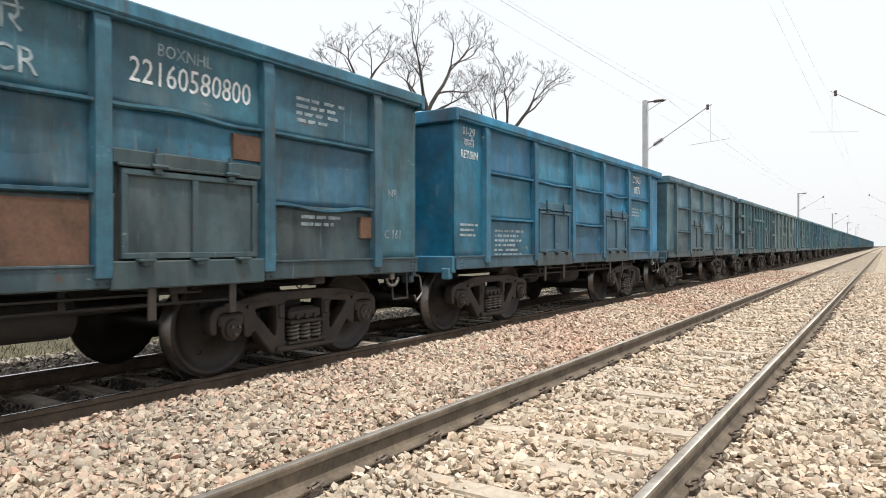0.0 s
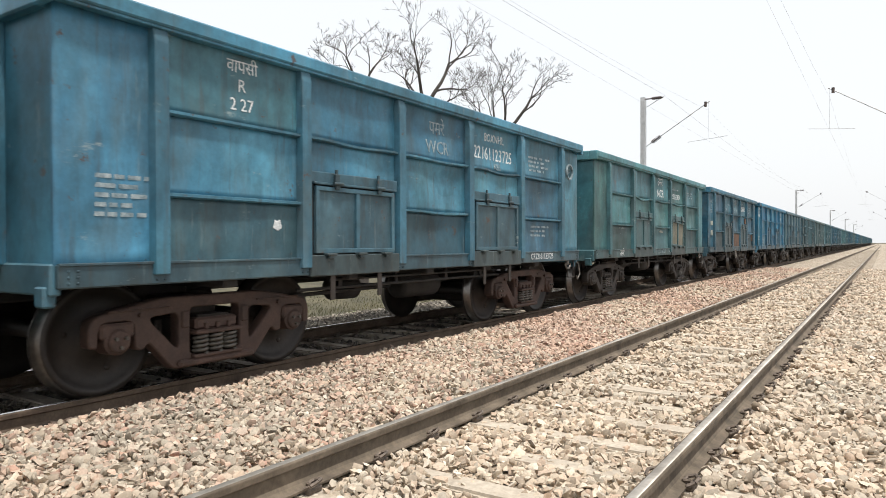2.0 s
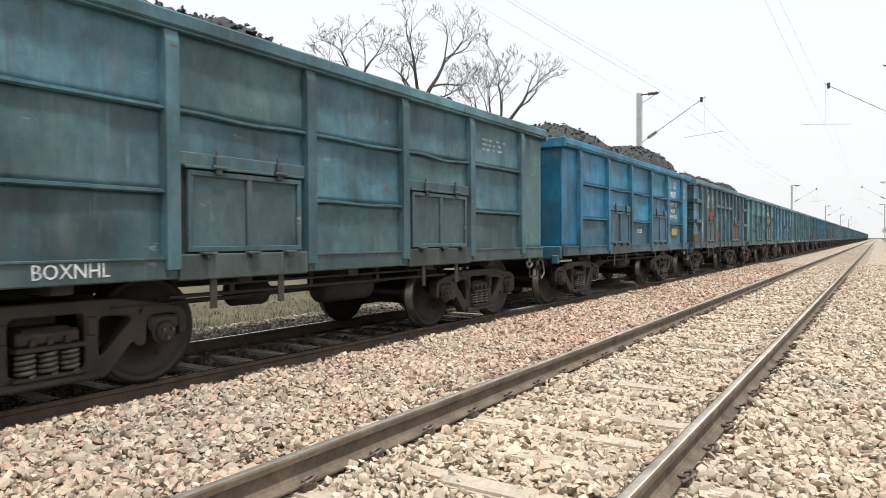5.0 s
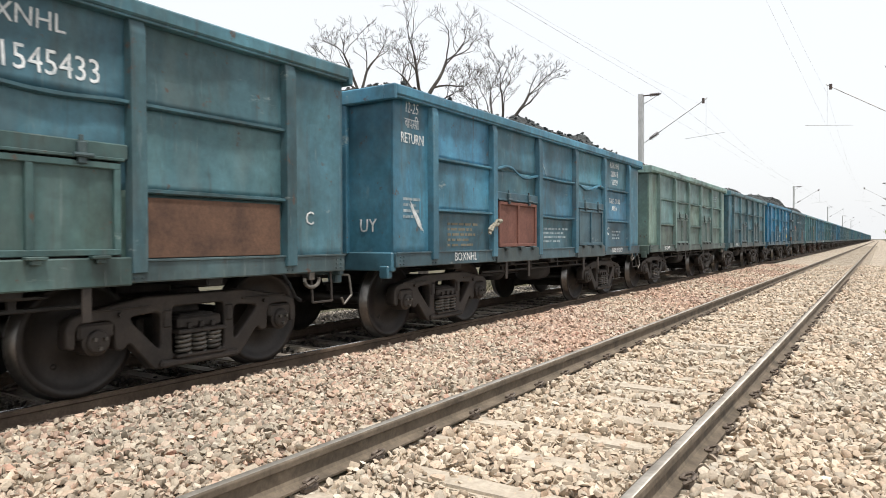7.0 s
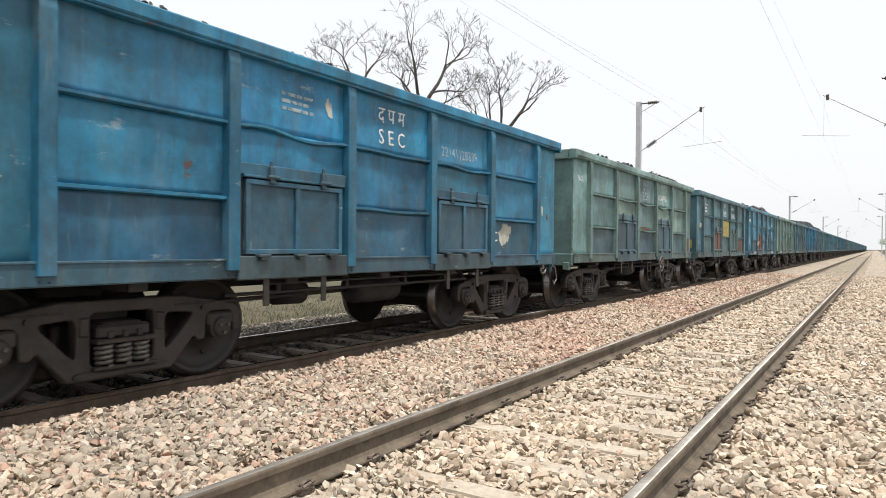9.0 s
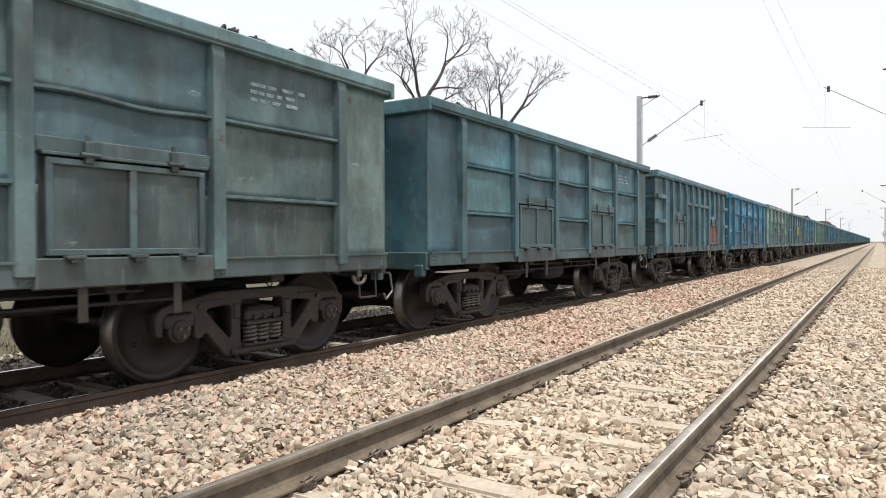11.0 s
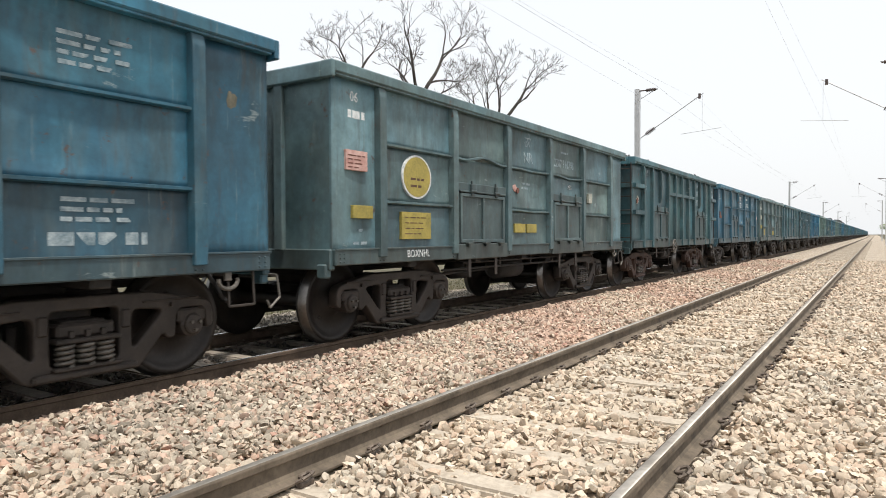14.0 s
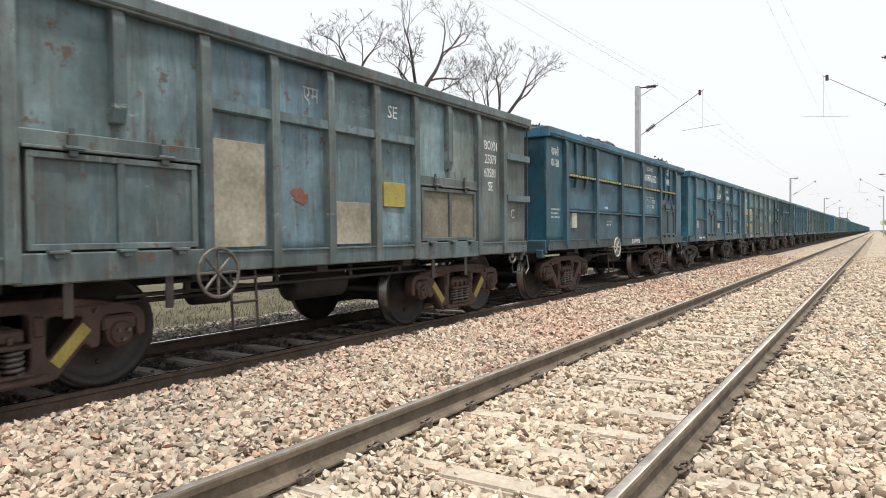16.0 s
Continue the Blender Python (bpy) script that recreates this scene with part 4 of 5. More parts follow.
def splash(w, y, z, wide, high, mat, seed=0, x=None, lean=0.0):
    """A scuff or paint splash with a ragged outline."""
    rnd = random.Random(seed)
    bm = bmesh.new()
    n = 40
    ph = rnd.uniform(0, 6.28)
    ring = []
    for i in range(n):
        a = 2 * math.pi * i / n
        r = 0.74 + 0.14 * math.sin(2 * a + ph) + 0.08 * math.sin(5 * a + 2 * ph) + 0.05 * math.sin(11 * a + ph) + rnd.uniform(-0.06, 0.06)
        dy, dz = r * math.cos(a) * wide / 2, r * math.sin(a) * high / 2
        ring.append((y + dy + lean * dz, z + dz))
    front = [bm.verts.new((x or skin(w, p, q) + 0.005, p, q)) for p, q in ring]
    back = [bm.verts.new((v.co.x - 0.02, v.co.y, v.co.z)) for v in front]
    hub = bm.verts.new((x or skin(w, y, z) + 0.006, y, z))
    for i in range(n):
        bm.faces.new((hub, front[i], front[(i + 1) % n]))
    for i in range(n):
        bm.faces.new((front[i], back[i], back[(i + 1) % n], front[(i + 1) % n]))
    part("paint_scuff", bm, mat, w)


def ring_mark(w, y, z, r, mat=None):
    bm = bmesh.new()
    lathe(bm, [(1.50, r), (1.536, r), (1.536, r - 0.022), (1.50, r - 0.022)], 28)
    bmesh.ops.translate(bm, vec=(0, y, z), verts=bm.verts)
    part("painted_ring", bm, mat or WHITE, w)


def write_end(w, half, body, x, z, size, mat=None):
    me = text_mesh(body, size, 0.9)
    me.materials.append(mat or WHITE)
    put("lettering", me, w, (x, -half - 0.004, z), -90)


def end_ladder(w, half):
    for s in (1, -1):
        bm = bmesh.new()
        for x in (1.20, 1.50):
            pipe(bm, [(x, s * (half + 0.10), 1.1), (x, s * (half + 0.10), 3.1)], 0.014)
        for k in range(6):
            pipe(bm, [(1.20, s * (half + 0.10), 1.25 + 0.34 * k), (1.50, s * (half + 0.10), 1.25 + 0.34 * k)], 0.012)
        for z in (1.15, 3.05):
            box(bm, 1.33, 1.37, s * (half - 0.01), s * (half + 0.11), z - 0.02, z + 0.02)
        part("end_ladder", bm, IRON, w)


def hand_wheel(w, y, z, r=0.2, mat=None):
    bm = bmesh.new()
    pts = [(1.66, y + r * math.cos(a * 0.3927), z + r * math.sin(a * 0.3927)) for a in range(17)]
    pipe(bm, pts, 0.016)
    for a in range(4):
        c, s = math.cos(a * 0.785), math.sin(a * 0.785)
        tube(bm, (1.65, y - r * c, z - r * s), (1.65, y + r * c, z + r * s), 0.014, seg=6)
    tube(bm, (1.35, y, z), (1.68, y, z), 0.022, seg=8)
    part("hand_wheel", bm, mat or SPRING, w, "grey iron brake hand wheel")


def ladder(w, y):
    bm = bmesh.new()
    for e in (0, 0.3):
        pipe(bm, [(1.5, y + e, 1.0), (1.54, y + e, 0.42)], 0.014)
    for z in (0.44, 0.68, 0.9):
        pipe(bm, [(1.53, y, z), (1.53, y + 0.3, z)], 0.013)
    part("step_ladder", bm, IRON, w)


def repaint(w, y, z, colour):
    """Another colour for the plate at one spot of the camera side."""
    for o in w.children:
        if o.name.startswith("side_panel") and abs(o.rotation_euler.z) < 0.1:
            ys, zs = [v.co.y for v in o.data.vertices], [v.co.z for v in o.data.vertices]
            if min(ys) < y < max(ys) and min(zs) < z < max(zs):
                o.color = (*colour, 1)


def wear_out(w):
    """Old, streaked and rusting paint on the camera side of one wagon."""
    for o in w.children_recursive:
        if o.data and o.data.materials and o.data.materials[0] is PAINT and abs(o.rotation_euler.z) < 0.1 and o.material_slots[0].link == "DATA":
            o.material_slots[0].link = "OBJECT"
            o.material_slots[0].material = PAINT_WORN


def bent_rib(w, y, z, bend, seed):
    """A rib knocked far out of line by the grab."""
    for o in w.children:
        if o.name.startswith("stiffener") and abs(o.location.y - y) < 0.1 and abs(o.location.z - z) < 0.05 and abs(o.rotation_euler.z) < 0.1:
            o.data = stiffener_mesh(o.dimensions.y or 1.52, bend, seed)


def loose_door(w, index, degrees):
    """A door that hangs crooked from its header."""
    for o in (PIECES[w]["door"][index],):
        a, z = radians(degrees), 1.93
        o.rotation_euler.x = a
        o.location.y += math.sin(a) * z
        o.location.z += z * (1 - math.cos(a))


def rag(w, y, z, length, seed):
    """A strip of dirty cloth knotted round a post."""
    rnd = random.Random(seed)
    bm = bmesh.new()
    for k in range(5):
        p = Vector((1.60, y, z + rnd.uniform(-0.03, 0.03)))
        pts = [p]
        for i in range(7):
            p = p + Vector((rnd.uniform(-0.012, 0.012), -length / 7, -0.006 * i + rnd.uniform(-0.03, 0.03)))
            pts.append(p)
        pipe(bm, pts, rnd.uniform(0.014, 0.026), 6)
    tube(bm, (1.58, y - 0.03, z), (1.62, y + 0.04, z + 0.02), 0.05, 0.03, 8)
    part("knotted_rag", bm, PRIMER, w, "dirty pale rag knotted to a post")


def recolour(w, name, index, mat):
    """Another material for one of the camera-side pieces of that name."""
    o = PIECES[w][name][index]
    o.material_slots[0].link = "OBJECT"
    o.material_slots[0].material = mat


def coal(w_half, height, seed):
    """A heap of coal on the load, rough and uneven, with loose lumps on it."""
    rng = np.random.default_rng(seed)
    nx, ny = 30, 110

    def top(x, y):
        hump = 0.7 + 0.5 * noise.noise((seed * 3.1, y * 0.42, 0.3)) + 0.3 * noise.noise((x * 0.8, y * 1.1, seed))
        shape = (1 - (abs(x) / 1.43) ** 9) * min(1.0, (w_half - 0.06 - abs(y)) / 0.7)
        z = 3.08 + 1.15 * height * max(0.0, hump) * max(0.0, shape)
        z += 0.10 * abs(noise.noise((x * 3.3, y * 3.3, seed))) + 0.09 * (abs(noise.noise((x * 7.5, y * 7.5, seed))) - 0.2)
        return z + 0.05 * noise.noise((x * 17, y * 17, seed))

    vs, fs = [], []
    for j in range(ny + 1):
        y = (-1 + 2 * j / ny) * (w_half - 0.06)
        for i in range(nx + 1):
            x = (-1 + 2 * i / nx) * 1.42
            vs.append((x, y, top(x, y)))
    for j in range(ny):
        for i in range(nx):
            a = j * (nx + 1) + i
            fs.append((a, a + 1, a + nx + 2, a + nx + 1))
    n = 2600
    x, y = rng.uniform(-1.39, 1.39, n), rng.uniform(-1, 1, n) * (w_half - 0.12)
    z = np.array([top(p, q) for p, q in zip(x, y)]) + 0.012
    size = rng.uniform(0.014, 0.04, n) * np.where(rng.random(n) < 0.03, 1.8, 1.0)
    lumps, faces = batch(x, y, z, size, rng)
    faces = faces + len(vs)
    vs += lumps.reshape(-1, 3).tolist()
    fs += faces.tolist()
    me = bpy.data.meshes.new("coal_load")
    me.from_pydata(vs, [], fs)
    me.materials.append(COAL)
    ob = new("coal_load", me)
    return tagged(ob, "heap of dull black coal lumps filling an open wagon", "coal", kind="stuff")


# ---------------------------------------------------------------- the train
SPEED = 13.87
WORN = (0.085, 0.145, 0.172)
DULLBLUE = (0.045, 0.118, 0.155)
DARKTEAL = (0.028, 0.088, 0.108)
CADET = (0.04, 0.155, 0.235)
BLUE, TEAL, BRIGHT, GREYBLUE = (0.02, 0.1, 0.158), (0.042, 0.145, 0.172), (0.009, 0.135, 0.25), (0.044, 0.115, 0.158)
PALEGREEN, SLATE, DARKBLUE, GREY = (0.115, 0.205, 0.195), (0.043, 0.118, 0.15), (0.016, 0.076, 0.122), (0.072, 0.13, 0.145)
HUES = {WORN: "worn grey-blue", DARKTEAL: "dark grimy teal", DULLBLUE: "rust-stained dull blue", CADET: "faded mid-blue", BLUE: "weathered blue", TEAL: "weathered teal", BRIGHT: "bright blue", GREYBLUE: "dull grey-blue", PALEGREEN: "faded pale green",
        SLATE: "slate blue", DARKBLUE: "dark blue", GREY: "soot-grey"}
TRAIN = []          # (wagon, place of its centre along the line at 0 s)
LOADS = []


def wagon(kind, far_end, hue, fine=True, load=0.0, seed=0, state="", low_hue=None):
    w = build_wagon(kind, fine)
    shape = "close-ribbed coal wagon" if kind is RIBBED else "open coal wagon"
    tagged(w, f"{HUES[hue]} steel {shape}{state or ', side posts and doors'}", "railway wagon", "wagons of the train")
    rnd = random.Random(seed)
    grime = (0.036, 0.048, 0.047)
    for c in w.children_recursive:
        j, part_name = rnd.uniform(0.9, 1.1), c.name.split(".")[0]
        g = {"door": 0.6, "door_frame": 0.5, "header_beam": 0.5, "door_sill": 0.88, "post": 0.2, "stiffener": 0.1, "side_sill": 0.68,
             "headstock": 0.4, "hinge": 0.75}.get(part_name, 0.0)
        # the sky's reflection on the rim is put into its colour
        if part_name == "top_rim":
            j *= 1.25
        if part_name == "side_panel" and fine:     # plates differ: repainted, faded, coal-stained; sky sheen also painted in, upper lighter, lowest darker
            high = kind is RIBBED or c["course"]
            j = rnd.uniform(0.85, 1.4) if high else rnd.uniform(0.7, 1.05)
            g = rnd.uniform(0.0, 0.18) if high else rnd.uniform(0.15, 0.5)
        if not fine:                               # distant haze put into the paint of the wagons far ahead
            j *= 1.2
        tint = hue
        if low_hue and (part_name in ("door", "door_frame", "header_beam", "door_sill") or (part_name == "side_panel" and c["course"] == 0)):
            tint, g = low_hue, g * 0.4
        if part_name == "side_panel":              # one plate bluer, the next greener
            k = rnd.uniform(-0.12, 0.12)
            tint = (tint[0] * (1 - k), tint[1], tint[2] * (1 + k))
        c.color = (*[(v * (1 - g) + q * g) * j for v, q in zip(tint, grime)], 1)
    if kind is RIBBED and fine:
        end_ladder(w, kind.half)
    y = far_end - kind.half
    TRAIN.append((w, y))
    if load:
        LOADS.append((coal(kind.half, load, seed), y))
    return w


def make_train():
    # wagons ahead, first to last; those near enough carry all their parts
    ahead = [(PLAIN, BRIGHT), (PLAIN, GREYBLUE), (RIBBED, SLATE), (PLAIN, GREY), (PLAIN, SLATE), (PLAIN, BLUE), (RIBBED, GREYBLUE), (PLAIN, TEAL),
             (PLAIN, SLATE), (PLAIN, DARKBLUE), (PLAIN, GREYBLUE), (RIBBED, GREY), (PLAIN, BLUE)]
    end = 6.96
    for i in range(35):
        kind, hue = ahead[i % len(ahead)]
        end += 10.713 if kind is RIBBED else 10.963
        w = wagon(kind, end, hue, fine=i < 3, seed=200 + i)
        if i == 0:
            write(w, "01-29", -4.6, 2.97, 0.17)
            write(w, "वापसी\nRETURN", -4.6, 2.72, 0.17, squeeze=0.75)
            write(w, "2212421\n10975", 3.3, 2.78, 0.24, squeeze=0.62)
            lines(w, 3.3, 2.2, 0.7, 3)
            lines(w, -3.35, 1.55, 0.95, 6)
            lines(w, -4.6, 1.62, 0.5, 3)

    a = wagon(PLAIN, 6.96, BLUE, seed=1, state=", rust patch below the middle", low_hue=(0.03, 0.062, 0.075))
    bent_rib(a, 1.67, UP, 0.03, 15)
    bent_rib(a, 3.335, LOW, 0.04, 16)
    write(a, "पमरे\nWCR", 0.1, 2.76, 0.28, FAINT)
    splash(a, -1.3, 2.8, 0.3, 0.12, FAINT, 11, lean=-0.8)
    splash(a, -1.8, 2.6, 0.2, 0.1, FAINT, 12)
    write(a, "22160580800", 1.72, 2.74, 0.29, squeeze=0.78)
    write(a, "BOXNHL", 1.62, 2.95, 0.15, FAINT)
    write(a, "NR", 4.55, 1.95, 0.15, FAINT)
    write(a, "C 161", 4.55, 1.45, 0.15, FAINT)
    patch(a, 2.1, 2.42, 2.12, 2.36, RUST, "rust_plate")
    lines(a, 3.3, 2.85, 0.7, 4)
    lines(a, 3.3, 1.62, 0.6, 2)
    write(a, "वापसी\nR\n11-25", -4.5, 2.6, 0.16, FAINT)
    patch(a, -0.75, 0.75, 1.17, 1.66, RUST, "rust_plate")
    patch(a, 3.9, 4.09, 1.4, 1.65, RUST, "rust_plate")
    patch(a, -4.58, -4.32, 1.94, 2.08, PALE, "paper_notice", 1.512)
    patch(a, -4.56, -4.3, 1.58, 1.76, PALE, "paper_notice", 1.512)
    hand_wheel(a, -0.8, 0.88, 0.17)

    b = wagon(PLAIN, -4.0, TEAL, seed=2)
    write(b, "उमरे\nNCR", 0.0, 2.8, 0.3)
    write(b, "22131617834", 1.65, 2.64, 0.22, squeeze=0.8)
    lines(b, 1.6, 2.85, 0.6, 1)
    write(b, "उमरे", -3.35, 1.08, 0.2, x=1.552)
    recolour(b, "door", 1, BARE)
    loose_door(b, 1, -3.0)
    bent_rib(b, -1.67, UP, 0.05, 71)
    write(b, "22131617834", 0.0, 1.08, 0.15, FAINT, x=1.553)
    splash(b, 0.1, 1.62, 0.3, 0.1, PALE, 45)
    lines(b, 3.3, 2.85, 0.6, 3)
    lines(b, 1.2, 1.08, 1.0, 1, FAINT, 1.553)

    c = wagon(PLAIN, -14.97, CADET, seed=3)
    write(c, "22161123725", 1.65, 2.68, 0.27, squeeze=0.82)
    write(c, "BOXNHL", 1.65, 2.93, 0.17)
    write(c, "KBS", 1.75, 2.5, 0.14, FAINT)
    lines(c, 3.3, 2.8, 0.8, 4)
    write(c, "NF", 4.6, 2.68, 0.15, FAINT)
    ring_mark(c, 4.6, 2.68, 0.15, FAINT)
    write(c, "वापसी\nR\n2 27", -3.27, 2.8, 0.17)
    lines(c, -4.45, 1.85, 0.5, 5)
    splash(c, -2.85, 1.5, 0.12, 0.16, WHITE, 4)
    write(c, "पमरे\nWCR", 0.05, 2.74, 0.25, FAINT)
    write(c, "CR22161123725", 3.3, 1.08, 0.15, x=1.553)
    lines(c, 3.3, 1.6, 0.7, 3)

    rusty_bogies(c)

    d = wagon(PLAIN, -25.93, TEAL, seed=4, state=", red repair plate")
    write(d, "ECoR\nपूतरे", 0.0, 2.8, 0.3)
    write(d, "22121116545", 1.65, 2.62, 0.25, squeeze=0.82)
    write(d, "BOXNHL", 1.65, 2.88, 0.14)
    write(d, "PAYLOAD\nTARE\nAREA", 3.3, 2.72, 0.15)
    splash(d, 0.0, 1.48, 0.55, 0.12, PALE, 61, lean=1.6)
    for z in (2.1, 1.5):
        repaint(d, -1.67, z, (0.02, 0.085, 0.15))
    for n in ("door", "door_frame", "header_beam"):
        PIECES[d][n][0].color = (0.022, 0.08, 0.13, 1)
    splash(d, -1.8, 1.6, 0.35, 0.12, PALE, 62)
    splash(d, 4.55, 1.9, 0.25, 0.4, FAINT, 63)
    recolour(d, "header_beam", 1, RED)
    recolour(d, "door", 1, BARE)
    patch(d, 0.95, 2.4, 2.1, 2.38, BARE, "repair_plate")
    patch(d, 4.45, 4.72, 1.3, 1.5, BLACK, "black_panel")
    patch(d, 0.27, 0.5, 1.02, 1.15, RED, "red_plate", 1.552)
    patch(d, -0.42, -0.14, 1.38, 1.62, BARE, "scuffed_patch", 1.516)
    rusty_bogies(d)

    e = wagon(RIBBED, -36.86, GREYBLUE, load=0.5, seed=5, state=", red patches, loaded with coal")
    recolour(e, "header_beam", 0, RED)
    recolour(e, "door", 1, RUST)
    patch(e, -3.1, -1.75, 2.1, 2.38, RED, "repair_plate", 1.52)
    patch(e, -1.55, -0.92, 1.2, 1.68, RED, "repair_plate", 1.52)
    patch(e, -4.9, -4.2, 1.2, 1.45, RUST, "repair_plate", 1.52)
    write(e, "BOXN\n217081\n60185\nER", 2.9, 2.72, 0.18, FAINT, squeeze=0.7)
    write(e, "C", 4.35, 1.8, 0.2)
    ladder(e, -0.9)
    splash(e, -2.9, 2.95, 0.55, 0.16, PALE, 31)
    splash(e, -2.6, 2.72, 0.2, 0.6, PALE, 32, None, 0.4)
    splash(e, -2.75, 2.45, 0.6, 0.14, PALE, 33)
    splash(e, -2.0, 2.75, 0.16, 0.45, PALE, 34)
    splash(e, -4.55, 1.65, 0.08, 0.7, WHITE, 35, None, -1.2)
    write(e, "CR161", -4.06, 1.72, 0.17, x=1.587).rotation_euler.x = radians(90)
    wear_out(e)
    splash(e, -0.5, 1.55, 0.3, 0.3, RED, 39)
    splash(e, -4.5, 1.3, 0.6, 0.3, RUST, 41)
    splash(e, 1.9, 1.5, 0.4, 0.3, FAINT, 38)

    f = wagon(PLAIN, -47.6, BRIGHT, load=0.75, seed=6, state=", heaped high with coal")
    write(f, "221620\n10031", 3.3, 2.72, 0.27, squeeze=0.85)
    lines(f, 3.3, 2.98, 0.6, 1)
    write(f, "भार क्षमता  70.70\nटेयर  20.90\nक्षेत्रफल  30.32", 3.3, 2.12, 0.16, squeeze=0.75)
    write(f, "पम\nWCR", 4.6, 2.65, 0.2)
    write(f, "BH-220", 0.0, 1.5, 0.14)
    patch(f, 3.05, 3.6, 1.4, 1.6, YELLOW, "yellow_notice")

    for i, (end, hue) in enumerate(((-58.57, SLATE), (-69.53, PALEGREEN))):
        w = wagon(PLAIN, end, hue, load=0.35, seed=30 + i)
        write(w, "BOXNHL", -3.35, 1.08, 0.16, x=1.553)
        lines(w, 3.3, 2.85, 0.7, 3)

    g = wagon(PLAIN, -80.49, CADET, load=0.48, seed=7, state=", red door, loaded with coal")
    write(g, "12-25\nवापसी\nRETURN", -4.6, 2.82, 0.19, squeeze=0.72)
    write(g, "BOXNHL", -3.35, 1.08, 0.17, x=1.553)
    write_end(g, PLAIN.half, "UY", 1.1, 1.5, 0.24)
    splash(g, -4.5, 1.62, 0.1, 0.55, WHITE, 21, lean=-0.8)
    recolour(g, "door", 0, RED)
    recolour(g, "door_frame", 0, RED)
    lines(g, -3.35, 1.55, 0.8, 5, BARE)
    lines(g, -4.6, 1.85, 0.4, 4)
    write(g, "BOXNHL\n220813\n12929", 3.3, 2.8, 0.18, squeeze=0.75)
    write(g, "TARE  21.00\nAREA", 3.3, 2.1, 0.16)
    write(g, "C", 2.85, 1.5, 0.24)
    lines(g, 3.4, 1.5, 0.5, 3)
    lines(g, 0.0, 1.52, 1.1, 4)
    write(g, "22081312929", 3.3, 1.08, 0.15, x=1.553)
    bent_rib(g, -1.67, UP, 0.10, 72)
    bent_rib(g, 1.67, UP, 0.09, 75)
    splash(g, -0.6, 2.75, 0.06, 0.6, FAINT, 24, lean=-0.6)
    rag(g, -2.42, 1.6, 0.3, 25)

    h = wagon(PLAIN, -91.46, SLATE, load=0.15, seed=8, state=", red door, yellow panel", low_hue=(0.055, 0.125, 0.125))
    write(h, "पूमरे\nECR", 0.0, 2.8, 0.3)
    write(h, "22101545433", 1.65, 2.62, 0.27, squeeze=0.8)
    write(h, "BOXNHL", 1.6, 2.92, 0.2)
    recolour(h, "door", 0, RED)
    patch(h, -0.7, 0.7, 1.76, 2.38, YELLOW, "yellow_panel")
    write(h, "l", 0.1, 2.05, 0.3, BLACK, x=1.537)
    patch(h, 2.6, 4.05, 1.18, 1.68, RUST, "rust_plate")
    patch(h, -4.6, -4.4, 2.0, 2.16, PALE, "paper_notice")
    lines(h, -3.4, 2.85, 0.4, 3, WHITE, None, 0.12, 0.06)
    lines(h, -0.45, 2.1, 0.3, 4, BLACK, 1.5345, 0.06, 0.02)
    splash(h, -4.55, 1.5, 0.25, 0.2, FAINT, 83)
    write(h, "C", 4.5, 1.55, 0.2)
    bm = bmesh.new()
    box(bm, 0.9, 1.35, -PLAIN.half - 0.002, -PLAIN.half + 0.02, 1.3, 1.58, 0.003)
    part("yellow_plate", bm, YELLOW, h)
    write_end(h, PLAIN.half, "UR", 1.12, 1.44, 0.22, BLACK)


    i_ = wagon(PLAIN, -102.42, PALEGREEN, load=0.4, seed=9, low_hue=(0.04, 0.10, 0.14), state=", doors darker blue")
    write(i_, "पूमरे\nECR", 0.0, 2.78, 0.3, FAINT)
    write(i_, "2200984455", 1.65, 2.68, 0.22)
    write(i_, "10-26", -4.6, 2.7, 0.16)
    bent_rib(i_, 0.0, UP, 0.04, 131)
    bent_rib(i_, 1.67, UP, 0.05, 132)
    splash(i_, 0.0, 1.8, 1.3, 0.1, RUST, 133)
    hand_wheel(i_, 1.0, 0.86)
    ladder(i_, 0.15)
    patch(i_, 4.4, 4.75, 1.2, 1.6, RUST, "scuffed_patch", 1.524)

    j = wagon(PLAIN, -113.38, BRIGHT, load=0.3, seed=10)
    write(j, "द प म\nS E C", 0.0, 2.76, 0.26)
    write(j, "22141128599", 1.65, 2.62, 0.2, FAINT)
    lines(j, -1.6, 2.85, 0.5, 3)
    splash(j, -4.6, 1.75, 0.34, 0.2, PALE, 91)
    splash(j, -1.15, 2.8, 0.12, 0.3, PALE, 92)
    splash(j, 3.05, 1.5, 0.62, 0.42, PALE, 93)
    splash(j, 2.95, 1.44, 0.2, 0.16, BLACK, 94)
    splash(j, 4.5, 1.95, 0.12, 0.2, PALE, 95)
    splash(j, 4.7, 1.85, 0.08, 0.14, RUST, 96)
    write(j, "C", 2.72, 1.45, 0.22)
    for y, c in ((-1.67, 0.05), (1.67, 0.03)):
        bent_rib(j, y, UP, c, 97)

    k = wagon(RIBBED, -124.32, DULLBLUE, seed=11, load=0.1, state=", with a rust-red door")
    recolour(k, "door", 1, RED)
    hand_wheel(k, 1.22, 0.98)
    ladder(k, 0.78)
    write(k, "दपूरे", 0.42, 2.82, 0.28, FAINT)

    for n, (end, hue) in enumerate(((-135.06, SLATE), (-146.02, GREY))):
        w = wagon(PLAIN, end, hue, load=0.3, seed=40 + n)
        if n == 1:
            patch(w, -3.95, -3.3, 1.28, 1.58, YELLOW, "yellow_mark")
            patch(w, -0.2, 0.4, 1.28, 1.5, YELLOW, "yellow_mark")
